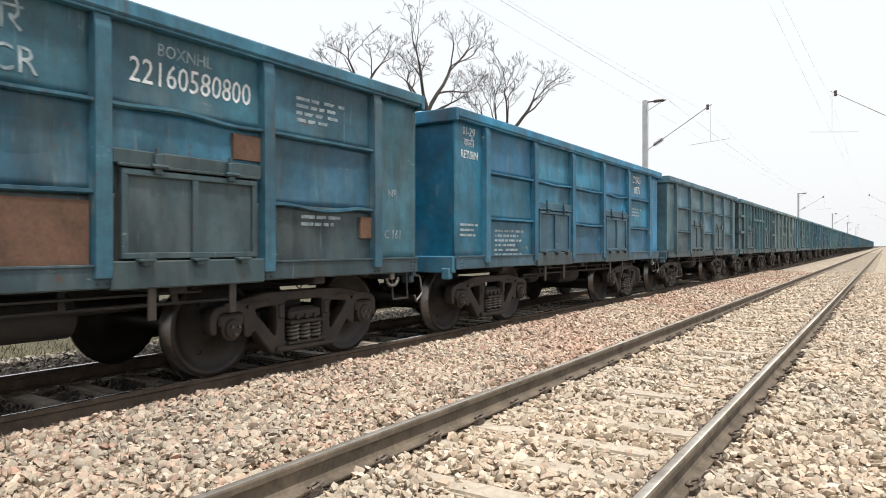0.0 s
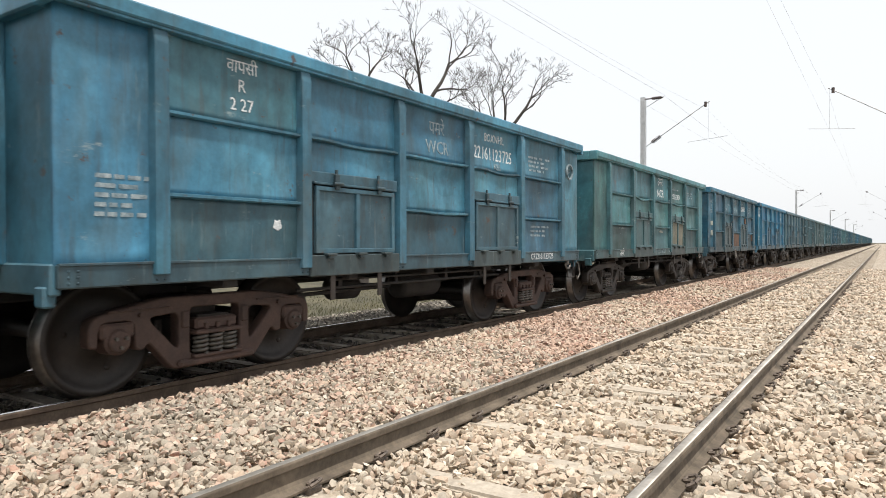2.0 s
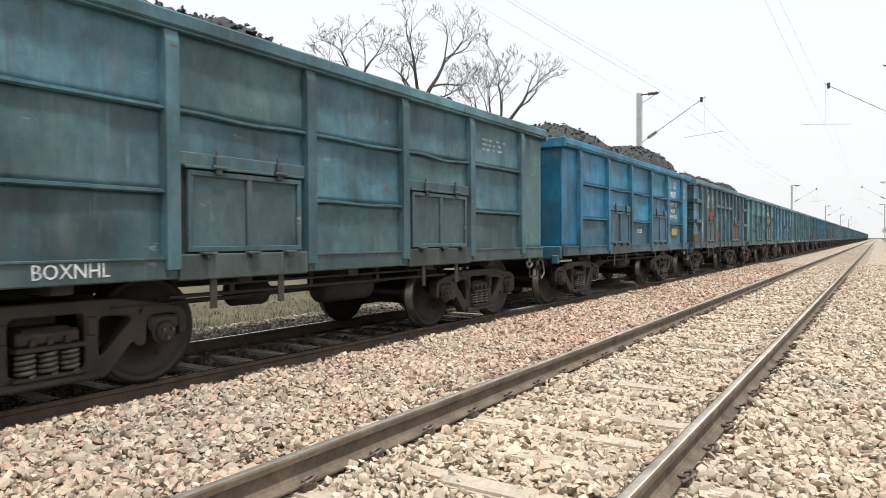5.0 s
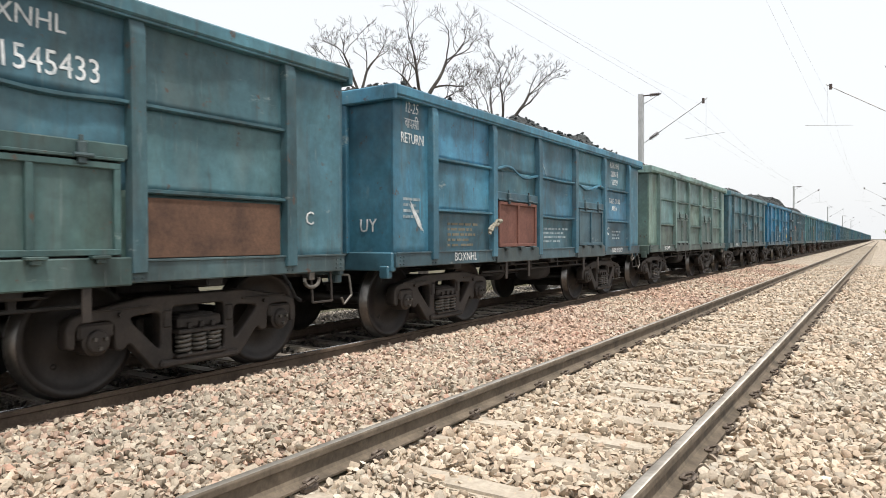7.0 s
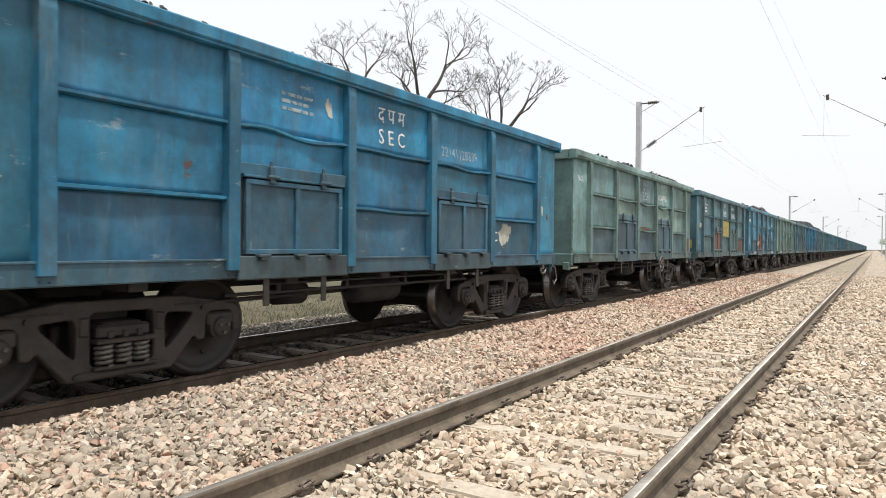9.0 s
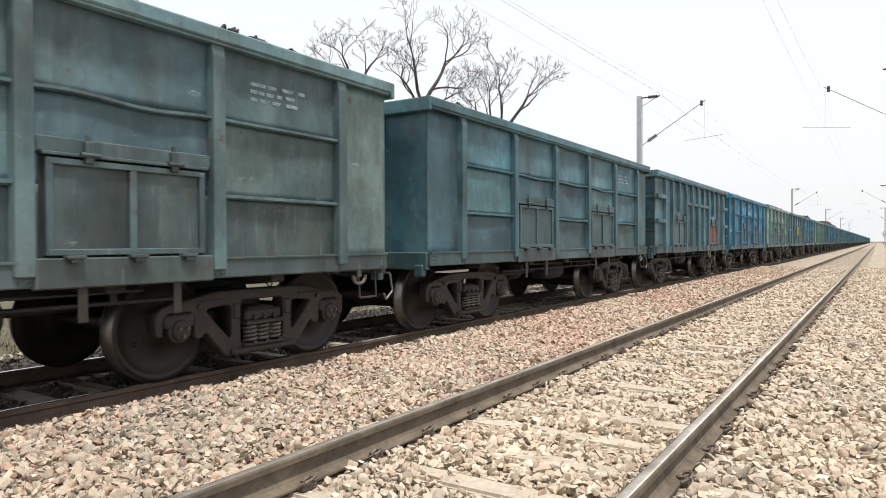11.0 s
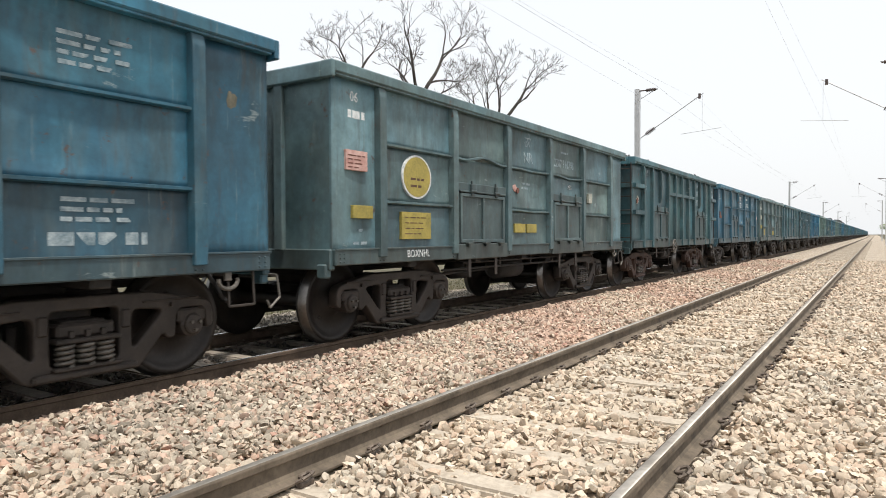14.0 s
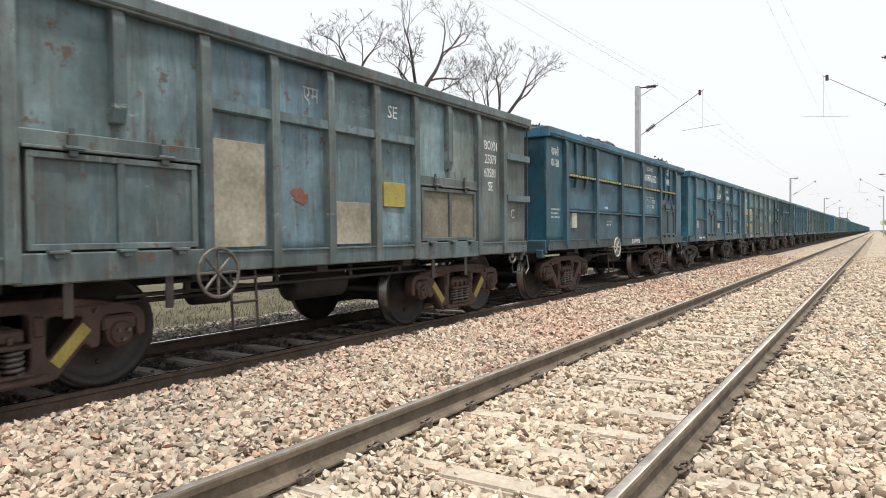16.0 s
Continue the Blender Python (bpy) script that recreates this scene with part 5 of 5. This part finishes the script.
            patch(w, -4.65, -4.4, 1.62, 1.8, YELLOW, "yellow_mark")
            write(w, "वापसी\nRETURN", -4.55, 2.75, 0.17, squeeze=0.75)
            patch(w, -4.62, -4.42, 2.1, 2.3, PALE, "paper_notice")
        lines(w, 3.3, 2.85, 0.7, 3)

    l_ = wagon(PLAIN, -156.98, BLUE, load=0.08, seed=12)
    write(l_, "मध्य\nCR", 0.03, 2.74, 0.28)
    write(l_, "22011611051", 1.65, 2.64, 0.25, squeeze=0.82)
    lines(l_, 3.3, 2.85, 0.7, 3)
    lines(l_, -4.6, 2.85, 0.4, 3)
    patch(l_, 4.5, 4.7, 2.05, 2.22, STICKER, "paper_notice")
    lines(l_, 1.65, 2.92, 0.6, 1, WHITE, None, 0.1, 0.08)
    patch(l_, -4.72, -4.4, 1.95, 2.05, RED, "torn_sticker")
    patch(l_, -4.72, -4.6, 2.05, 2.2, RED, "torn_sticker")
    for k, (yy, zz) in enumerate(((0.1, 2.1), (0.35, 1.85), (0.45, 1.3))):
        splash(l_, yy, zz, 0.07, 0.13, PALE, 50 + k, lean=0.5)

    m = wagon(RIBBED, -167.92, DARKTEAL, load=0.3, seed=13)
    write(m, "वापसी\nR\n8 27", -3.75, 2.72, 0.18, FAINT)
    lines(m, 1.15, 2.85, 0.4, 2, None, None, 0.16, 0.12)
    splash(m, 0.0, 1.5, 0.2, 0.2, FAINT, 151)
    ladder(m, -1.55)
    write(m, "BOXNR\n100897\n60085", 2.12, 2.66, 0.27, FAINT, squeeze=0.8)
    write(m, "NR", 4.5, 2.72, 0.15)
    ring_mark(m, 4.5, 2.74, 0.15, FAINT)
    lines(m, 3.6, 2.0, 0.5, 3)
    patch(m, 4.15, 4.45, 1.62, 1.68, RED, "red_mark", 1.522)
    splash(m, -4.5, 2.2, 0.3, 0.26, PALE, 152)
    splash(m, -4.55, 2.18, 0.16, 0.16, RED, 153, 1.528)
    hand_wheel(m, -1.38, 0.98)

    rusty_bogies(m)

    n_ = wagon(PLAIN, -178.66, GREY, load=0.1, seed=14, state=", with yellow painted marks")
    write(n_, "उरे\nNR", 0.0, 2.78, 0.26, FAINT)
    write(n_, "2207 914798", 1.65, 2.68, 0.22, FAINT, squeeze=0.82)
    lines(n_, 1.65, 2.9, 0.35, 1)
    splash(n_, -0.5, 2.1, 0.2, 0.16, STICKER, 161)
    splash(n_, -0.45, 2.06, 0.1, 0.12, RED, 162, 1.533)
    write(n_, "MBS", 1.9, 2.25, 0.12)
    patch(n_, -0.53, -0.13, 1.36, 1.51, YELLOW, "yellow_mark", 1.512)
    patch(n_, -0.06, 0.32, 1.36, 1.51, YELLOW, "yellow_mark", 1.512)
    patch(n_, 2.85, 3.05, 1.98, 2.18, PALE, "paper_notice")
    patch(n_, -4.8, -4.42, 2.07, 2.3, STICKER, "faded_sticker")
    lines(n_, -4.62, 2.24, 0.3, 4, RED, 1.5345, 0.045, 0.014)
    for name, r, front, mat in (("white_border", 0.295, 1.531, WHITE), ("yellow_disc", 0.27, 1.5345, YELLOW)):
        bm = bmesh.new()
        lathe(bm, [(1.48, 0.0), (1.48, r), (front, r), (front, 0.0)], 32)
        bmesh.ops.scale(bm, vec=(1, 1.12, 0.96), verts=bm.verts)
        bmesh.ops.translate(bm, vec=(0, -3.4, 2.08), verts=bm.verts)
        part(name, bm, mat, n_)
    lines(n_, -3.4, 2.05, 0.3, 2, RUST, 1.5365, 0.09, 0.03)
    patch(n_, -4.68, -4.32, 1.52, 1.67, YELLOW, "yellow_mark")
    patch(n_, -3.74, -3.08, 1.27, 1.62, YELLOW, "yellow_mark")
    lines(n_, -3.42, 1.55, 0.5, 4, RUST, 1.5345, 0.07, 0.012)
    write(n_, "BOXNHL", -3.4, 1.08, 0.14, x=1.553)
    write(n_, "06", -4.6, 2.92, 0.17)
    lines(n_, -4.58, 2.72, 0.3, 1, WHITE, None, 0.1, 0.09)
    lines(n_, -4.5, 1.38, 0.26, 3)
    lines(n_, 0.0, 2.2, 0.5, 2)
    bent_rib(n_, -1.67, UP, 0.06, 77)

    o = wagon(PLAIN, -189.62, BLUE, seed=15)
    write(o, "पूतरे\nECoR", 0.0, 2.78, 0.29)
    write(o, "22121136841", 1.65, 2.62, 0.22, squeeze=0.85)
    write(o, "BOXNHL", 1.65, 2.88, 0.15)
    lines(o, 3.3, 2.85, 0.6, 4)
    write(o, "BOXNHL", -3.4, 1.08, 0.13, x=1.553)
    lines(o, -2.9, 1.1, 0.3, 1, WHITE, 1.553)
    patch(o, -3.9, -3.55, 1.44, 1.66, PALE, "yellowed_notice", 1.514)
    lines(o, -3.72, 1.6, 0.27, 3, BARE, 1.5165, 0.045, 0.012)
    patch(o, -0.24, 0.06, 1.42, 1.62, PALE, "paper_notice", 1.514)
    lines(o, 3.3, 1.3, 0.8, 1, None, None, 0.1, 0.1)
    splash(o, 4.6, 2.5, 0.2, 0.4, BARE, 171)
    lines(o, 3.3, 1.6, 0.6, 3)

    p = wagon(MODERN, -200.59, DARKBLUE, load=0.42, seed=16, state=", yellow striped rib, heaped coal")
    write(p, "10089962052", 1.72, 2.72, 0.26, squeeze=0.8)
    write(p, "BOXNM2", 1.65, 2.96, 0.16)
    write(p, "परे\nWR", 3.33, 2.84, 0.26, x=1.54)
    write(p, "TARE\nAREA", 1.55, 2.05, 0.14, FAINT)
    lines(p, 2.0, 2.12, 0.3, 2, FAINT, None, 0.14, 0.1)
    lines(p, 1.67, 2.22, 0.8, 1)
    write(p, "BOXNM2", 0.25, 1.08, 0.17, x=1.553)
    for y0, y1 in ((-4.1, -2.6), (-2.4, -0.95), (-0.75, 0.75), (0.95, 2.4), (2.6, 4.1)):
        patch(p, y0, y1, UP - 0.02, UP + 0.022, YELLOW, "yellow_stripe", 1.566)
        t = y0 + 0.05
        while t < y1 - 0.06:
            patch(p, t, t + 0.035, UP - 0.021, UP + 0.023, BLACK, "black_stripe", 1.5685)
            t += 0.15
    patch(p, -3.85, -3.6, 1.4, 1.7, PALE, "paper_notice")
    write(p, "वापसी\n01-28", -4.6, 2.72, 0.2, squeeze=0.8)
    lines(p, -4.6, 1.75, 0.45, 3)
    hand_wheel(p, -1.5, 0.97, 0.21, PALE)
    ladder(p, -1.72)
    lines(p, -1.6, 1.55, 0.3, 2)
    splash(p, -1.75, 1.85, 0.3, 0.07, PALE, 141, lean=1.5)
    rusty_bogies(p)

    q = wagon(RIBBED, -211.52, WORN, load=0.22, seed=17, state=", worn to bare primer in places")
    write(q, "BOXN\n25079\n60581\nSE", 3.72, 2.35, 0.2, squeeze=0.75)
    write(q, "C", 4.5, 1.62, 0.22)
    repaint(q, 4.5, 2.0, (0.065, 0.09, 0.09))
    repaint(q, 3.7, 2.0, (0.08, 0.105, 0.105))
    repaint(q, -4.5, 2.0, (0.07, 0.11, 0.13))
    rusty_bogies(q)
    wear_out(q)
    write(q, "SE", 1.2, 2.82, 0.22)
    patch(q, -1.55, -0.92, 1.2, 2.2, PRIMER, "bare_panel", 1.52)
    patch(q, 0.08, 0.72, 1.2, 1.68, PRIMER, "bare_panel", 1.52)
    splash(q, -0.42, 1.72, 0.36, 0.2, RED, 101)
    write(q, "एम", -0.25, 2.8, 0.24, FAINT)
    splash(q, 0.4, 1.3, 0.3, 0.14, RUST, 106)
    patch(q, 0.98, 1.42, 1.65, 1.95, YELLOW, "yellow_patch", 1.522)
    for o in q.children_recursive:
        if o.name.split(".")[0] in ("post", "header_beam", "door_frame", "door_sill", "side_sill", "top_rim"):
            o.color = (0.066, 0.098, 0.106, 1)
    recolour(q, "door", 1, BARE)
    hand_wheel(q, -1.6, 0.98, 0.22)
    ladder(q, -1.35)
    for y in (-q_bogie(), q_bogie()):
        for s in (1, -1):
            bm = bmesh.new()
            beam(bm, (y + s * 0.70, 0.56), (y + s * 0.48, 0.33), 0.1, 1.19, 1.199, 0.002)
            part("yellow_band", bm, YELLOW, q)


def rusty_bogies(w):
    for b in w.children_recursive:
        if b.data in (Meshes.frame_side, Meshes.axle_box):
            b.material_slots[0].link = "OBJECT"
            b.material_slots[0].material = IRON_RED


def q_bogie():
    return RIBBED.bogie


# ---------------------------------------------------------------- masts, wires, trees
def make_mast(x, y, side, top=8.0):
    """Steel catenary mast; side: +1 when its bracket reaches towards +x."""
    m = new("catenary_mast")
    m.location = (x, y, -0.85)
    tagged(m, "galvanised steel catenary mast with a bracket arm", "mast", "catenary masts")
    h = top + 0.85
    bm = bmesh.new()
    for s in (-1, 1):
        box(bm, -0.10, 0.10, s * 0.14, s * 0.125, 0, h)
        box(bm, s * 0.10, s * 0.085, -0.13, 0.13, 0, h)
    part("pole", bm, GALV, m)
    bm = bmesh.new()
    a, b = Vector((side * 0.12, 0, 6.55)), Vector((side * 2.95, 0, 8.35))
    tube(bm, a, b, 0.02, seg=8)
    part("bracket_tube", bm, GALV, m)
    bm = bmesh.new()
    for k in range(8):
        c = a + (b - a) * (0.10 + 0.018 * k)
        tube(bm, c, c + (b - a).normalized() * 0.03, 0.10 if k % 2 else 0.075, seg=10)
    part("bracket_insulator", bm, PORCELAIN, m)
    bm = bmesh.new()
    c = b - (b - a) * 0.06
    tube(bm, c + Vector((0, 0, -0.12)), c + Vector((0, 0, 0.1)), 0.06, seg=8)
    part("wire_clamp", bm, PORCELAIN, m)
    bm = bmesh.new()
    tube(bm, (side * 0.12, 0, 8.38), (side * 0.95, 0, h - 0.03), 0.016, seg=6)
    part("stay_tube", bm, GALV, m)
    bm = bmesh.new()
    for k in range(5):
        tube(bm, (side * (0.42 + 0.09 * k), 0, h - 0.08), (side * (0.47 + 0.09 * k), 0, h - 0.08), 0.075, seg=10)
    tube(bm, (side * 0.10, 0, h - 0.08), (side * 0.92, 0, h - 0.08), 0.03, seg=8)
    part("feeder_insulator", bm, PORCELAIN, m)
    bm = bmesh.new()
    tube(bm, (side * 2.0, 0, 6.6), (side * 3.7, 0, 6.75), 0.010, seg=6)
    tube(bm, (side * 2.9, 0, 6.68), (side * 2.9, 0, 8.3), 0.006, seg=5)
    part("steady_arm", bm, GALV, m)
    return m


def make_wire(name, x, z, sag, label, r=0.003):
    bm = bmesh.new()
    ys = [-34.0, 31.6, 97.0, 163.0, 229.0, 295.0]
    pts = []
    for a, b in zip(ys, ys[1:]):
        for k in range(8):
            u = k / 8
            pts.append((x, a + (b - a) * u, z - sag * 4 * u * (1 - u)))
    pts.append((x, ys[-1], z))
    pipe(bm, pts, r, 5)
    w = new(name, finish(bm, name, WIRE))
    tagged(w, label, "overhead wire")


RIGHT, AWAY = Vector((0.835, 0.55, 0)), Vector((-0.55, 0.835, 0))


def grow(bm, rnd, p, d, length, r, depth, last):
    """One branch of a bare tree, bent in short steps, and its side branches."""
    n = 5 if depth < 2 else 3
    step = length / n
    side = []
    for i in range(n):
        d = (d + Vector((rnd.uniform(-1, 1), rnd.uniform(-1, 1), rnd.uniform(-0.7, 0.9))) * (0.3 if depth < 2 else 0.38)).normalized()
        q = p + d * step
        r1 = max(0.0055, r * (1 - 0.4 * (i + 1) / n))
        tube(bm, p, q, max(0.0055, r * (1 - 0.4 * i / n)), r1, 6 if depth < 2 else (4 if depth < 3 else 3))
        p = q
        if depth < last and i > 0 and rnd.random() < 0.68:
            side.append((p.copy(), d.copy(), r1))
    if depth < last:
        for q, e, rr in side + [(p, d, r * 0.6), (p, d, r * 0.5)]:
            t = (e + Vector((rnd.uniform(-1, 1), rnd.uniform(-1, 1), rnd.uniform(-0.45, 0.7))) * 0.85).normalized()
            grow(bm, rnd, q, t, length * rnd.uniform(0.42, 0.66), max(0.007, rr * 0.56), depth + 1, last)


def make_tree(x, y, fork, limbs, seed):
    """fork: height of the crotch over the ground; limbs: (across, up, away, thickness) of each limb's first reach, in metres."""
    rnd = random.Random(seed)
    t = new("bare_tree")
    t.location = (x, y, -0.8)
    tagged(t, "leafless tree with thin forked branches behind the train", "tree", "bare trees")
    bm = bmesh.new()
    tube(bm, (0, 0, -0.1), (0.08, 0, fork * 0.5), 0.24, 0.19, 10)
    tube(bm, (0.08, 0, fork * 0.5), (0, 0, fork), 0.19, 0.13, 10)
    part("trunk", bm, BARK, t)
    for across, up, away, r in limbs:
        bm = bmesh.new()
        v = RIGHT * across + AWAY * away + Vector((0, 0, up))
        grow(bm, rnd, Vector((0, 0, fork - 0.1)), v.normalized(), v.length, r, 0, 4)
        part("limb", bm, BARK, t)


def make_bush(x, y, h, seed):
    """Hazy trees far along the line."""
    rng = np.random.default_rng(seed)
    t = new("roadside_tree")
    t.location = (x, y, -0.8)
    tagged(t, "distant leafy tree standing beside the line", "tree", "distant trees")
    bm = bmesh.new()
    tube(bm, (0, 0, 0), (0.2, 0, h * 0.6), 0.22, 0.1, 8)
    for k in range(5):
        a = k * 1.3
        tube(bm, (0.1, 0, h * 0.4), (math.cos(a) * h * 0.25, math.sin(a) * h * 0.25, h * 0.75), 0.09, 0.03, 6)
    part("trunk", bm, BARK, t)
    n = 1500
    d = rng.normal(size=(n, 3))
    d /= np.linalg.norm(d, axis=1)[:, None]
    lobes = rng.uniform(-0.28, 0.28, (9, 3)) * h * (1, 1, 0.7) + (0, 0, h * 0.68)
    c = lobes[rng.integers(0, 9, n)] + d * rng.uniform(0.08, 0.2, n)[:, None] * h
    vs, fs = [], []
    for i in range(n):
        u = Vector(rng.normal(size=3)).normalized() * 0.2
        v = u.orthogonal().normalized() * 0.12
        p = Vector(c[i])
        b = len(vs)
        vs += [tuple(p - u), tuple(p + v), tuple(p + u), tuple(p - v)]
        fs.append((b, b + 1, b + 2, b + 3))
    me = bpy.data.meshes.new("crown")
    me.from_pydata(vs, [], fs)
    me.materials.append(LEAF)
    put("crown", me, t)


# ---------------------------------------------------------------- build
make_ground()
bed = make_bed()
make_track("empty_track", XN, 0.0, CONCRETE, "empty railway track with steel rails on concrete sleepers", 150, 26)
make_track("train_track", XT, ZT, CONCRETE_DIRTY, "sooty railway track under the train with worn shiny rails", 40, 12)
make_train()
for i in range(5):
    make_mast(-9.45, 31.6 + 66.0 * i, 1)
    if i < 3:
        make_mast(1.05, 31.6 + 66.0 * i, -1)
for x, z in ((XT, 5.75), (XN, 5.75)):
    make_wire("contact_wire", x, z, 0.0, "thin copper contact wire over the track", 0.0018)
    make_wire("catenary_wire", x, z + 1.35, 1.0, "thin sagging catenary wire over the track", 0.0018)
make_wire("feeder_wire", -8.6, 8.1, 0.5, "thin feeder wire along the masts", 0.004)
make_tree(-17.08, 24.6, 7.9, [(0.75, 2.6, 0.4, 0.10), (-0.3, 2.3, -0.5, 0.085), (-1.1, 1.5, 0.2, 0.075), (0.9, 1.0, 0.8, 0.05)], 5)
make_tree(-19.4, 23.1, 8.6, [(-0.75, 1.7, 0.3, 0.07), (0.55, 1.7, -0.3, 0.07), (-1.2, 1.1, -0.3, 0.05)], 14)
make_tree(-14.25, 26.45, 6.9, [(1.5, 1.5, 0.4, 0.085), (0.6, 1.9, -0.4, 0.06), (-0.9, 1.5, 0.3, 0.06), (-1.6, 1.1, 0.6, 0.05)], 9)
for k, (x, y, h) in enumerate(((7.0, 260, 8), (9.0, 330, 9), (4.5, 420, 8), (12.0, 480, 10), (-24, 520, 9), (-30, 430, 8))):
    make_bush(x, y, h, 60 + k)
make_grass()
make_plant(-13.6, 8.4, 1.2)
make_plant(-11.0, 13.0, 0.8)
make_stones(bed)


# seconds and metres: offsets from the steady speed, fitted to the camera's view
VIEW_OFFSETS = [
    (0, 0.08), (0.5, 0.08), (1, 0.2), (1.5, 0.27), (2, -0.2), (2.5, -0.11), (3, -0.07), (3.5, -0.03), (4, 0.16), (5.2, 0.32), (6.5, 0.5), (7, 0.1), (7.5, 0.1), (8, 0.18),
    (8.5, 0.24), (9, 0.24), (9.5, -0.13), (10.7, -0.08), (12, -0.02), (12.5, -0.06), (13, -0.04), (13.5, 0.1), (14, 0.13), (14.5, -0.29), (15, -0.22), (15.5, 0), (16, 0.08),
]


def motions():
    """The train rolls away along its line at a steady speed, with offsets fitted to the view, and its wheels turn."""
    for thing, y in TRAIN + LOADS:
        walk(thing, [(t, pose(XT, y + SPEED * t + d, ZT)) for t, d in VIEW_OFFSETS])
    # wheels: the same turn in every wagon, one set of rows for each end of the bogie
    spin = {}
    for w, _ in TRAIN:
        for b in w.children:
            if b.data is not Meshes.bolster:
                continue
            for o in b.children:
                if o.data is not Meshes.wheelset:
                    continue
                key = round(o.location.y)
                if key not in spin:
                    x, y, z = o.location
                    rate = -math.degrees(SPEED / 0.498)
                    walk(o, [(f / FPS, pose(x, y, z, rate * f / FPS)) for f in range(0, 16 * FPS + 1)])
                    spin[key] = o
                else:
                    src = spin[key].animation_data
                    o.rotation_mode = "QUATERNION"
                    keys = o.animation_data_create()
                    keys.action = src.action
                    keys.action_slot = src.action_slot


motions()
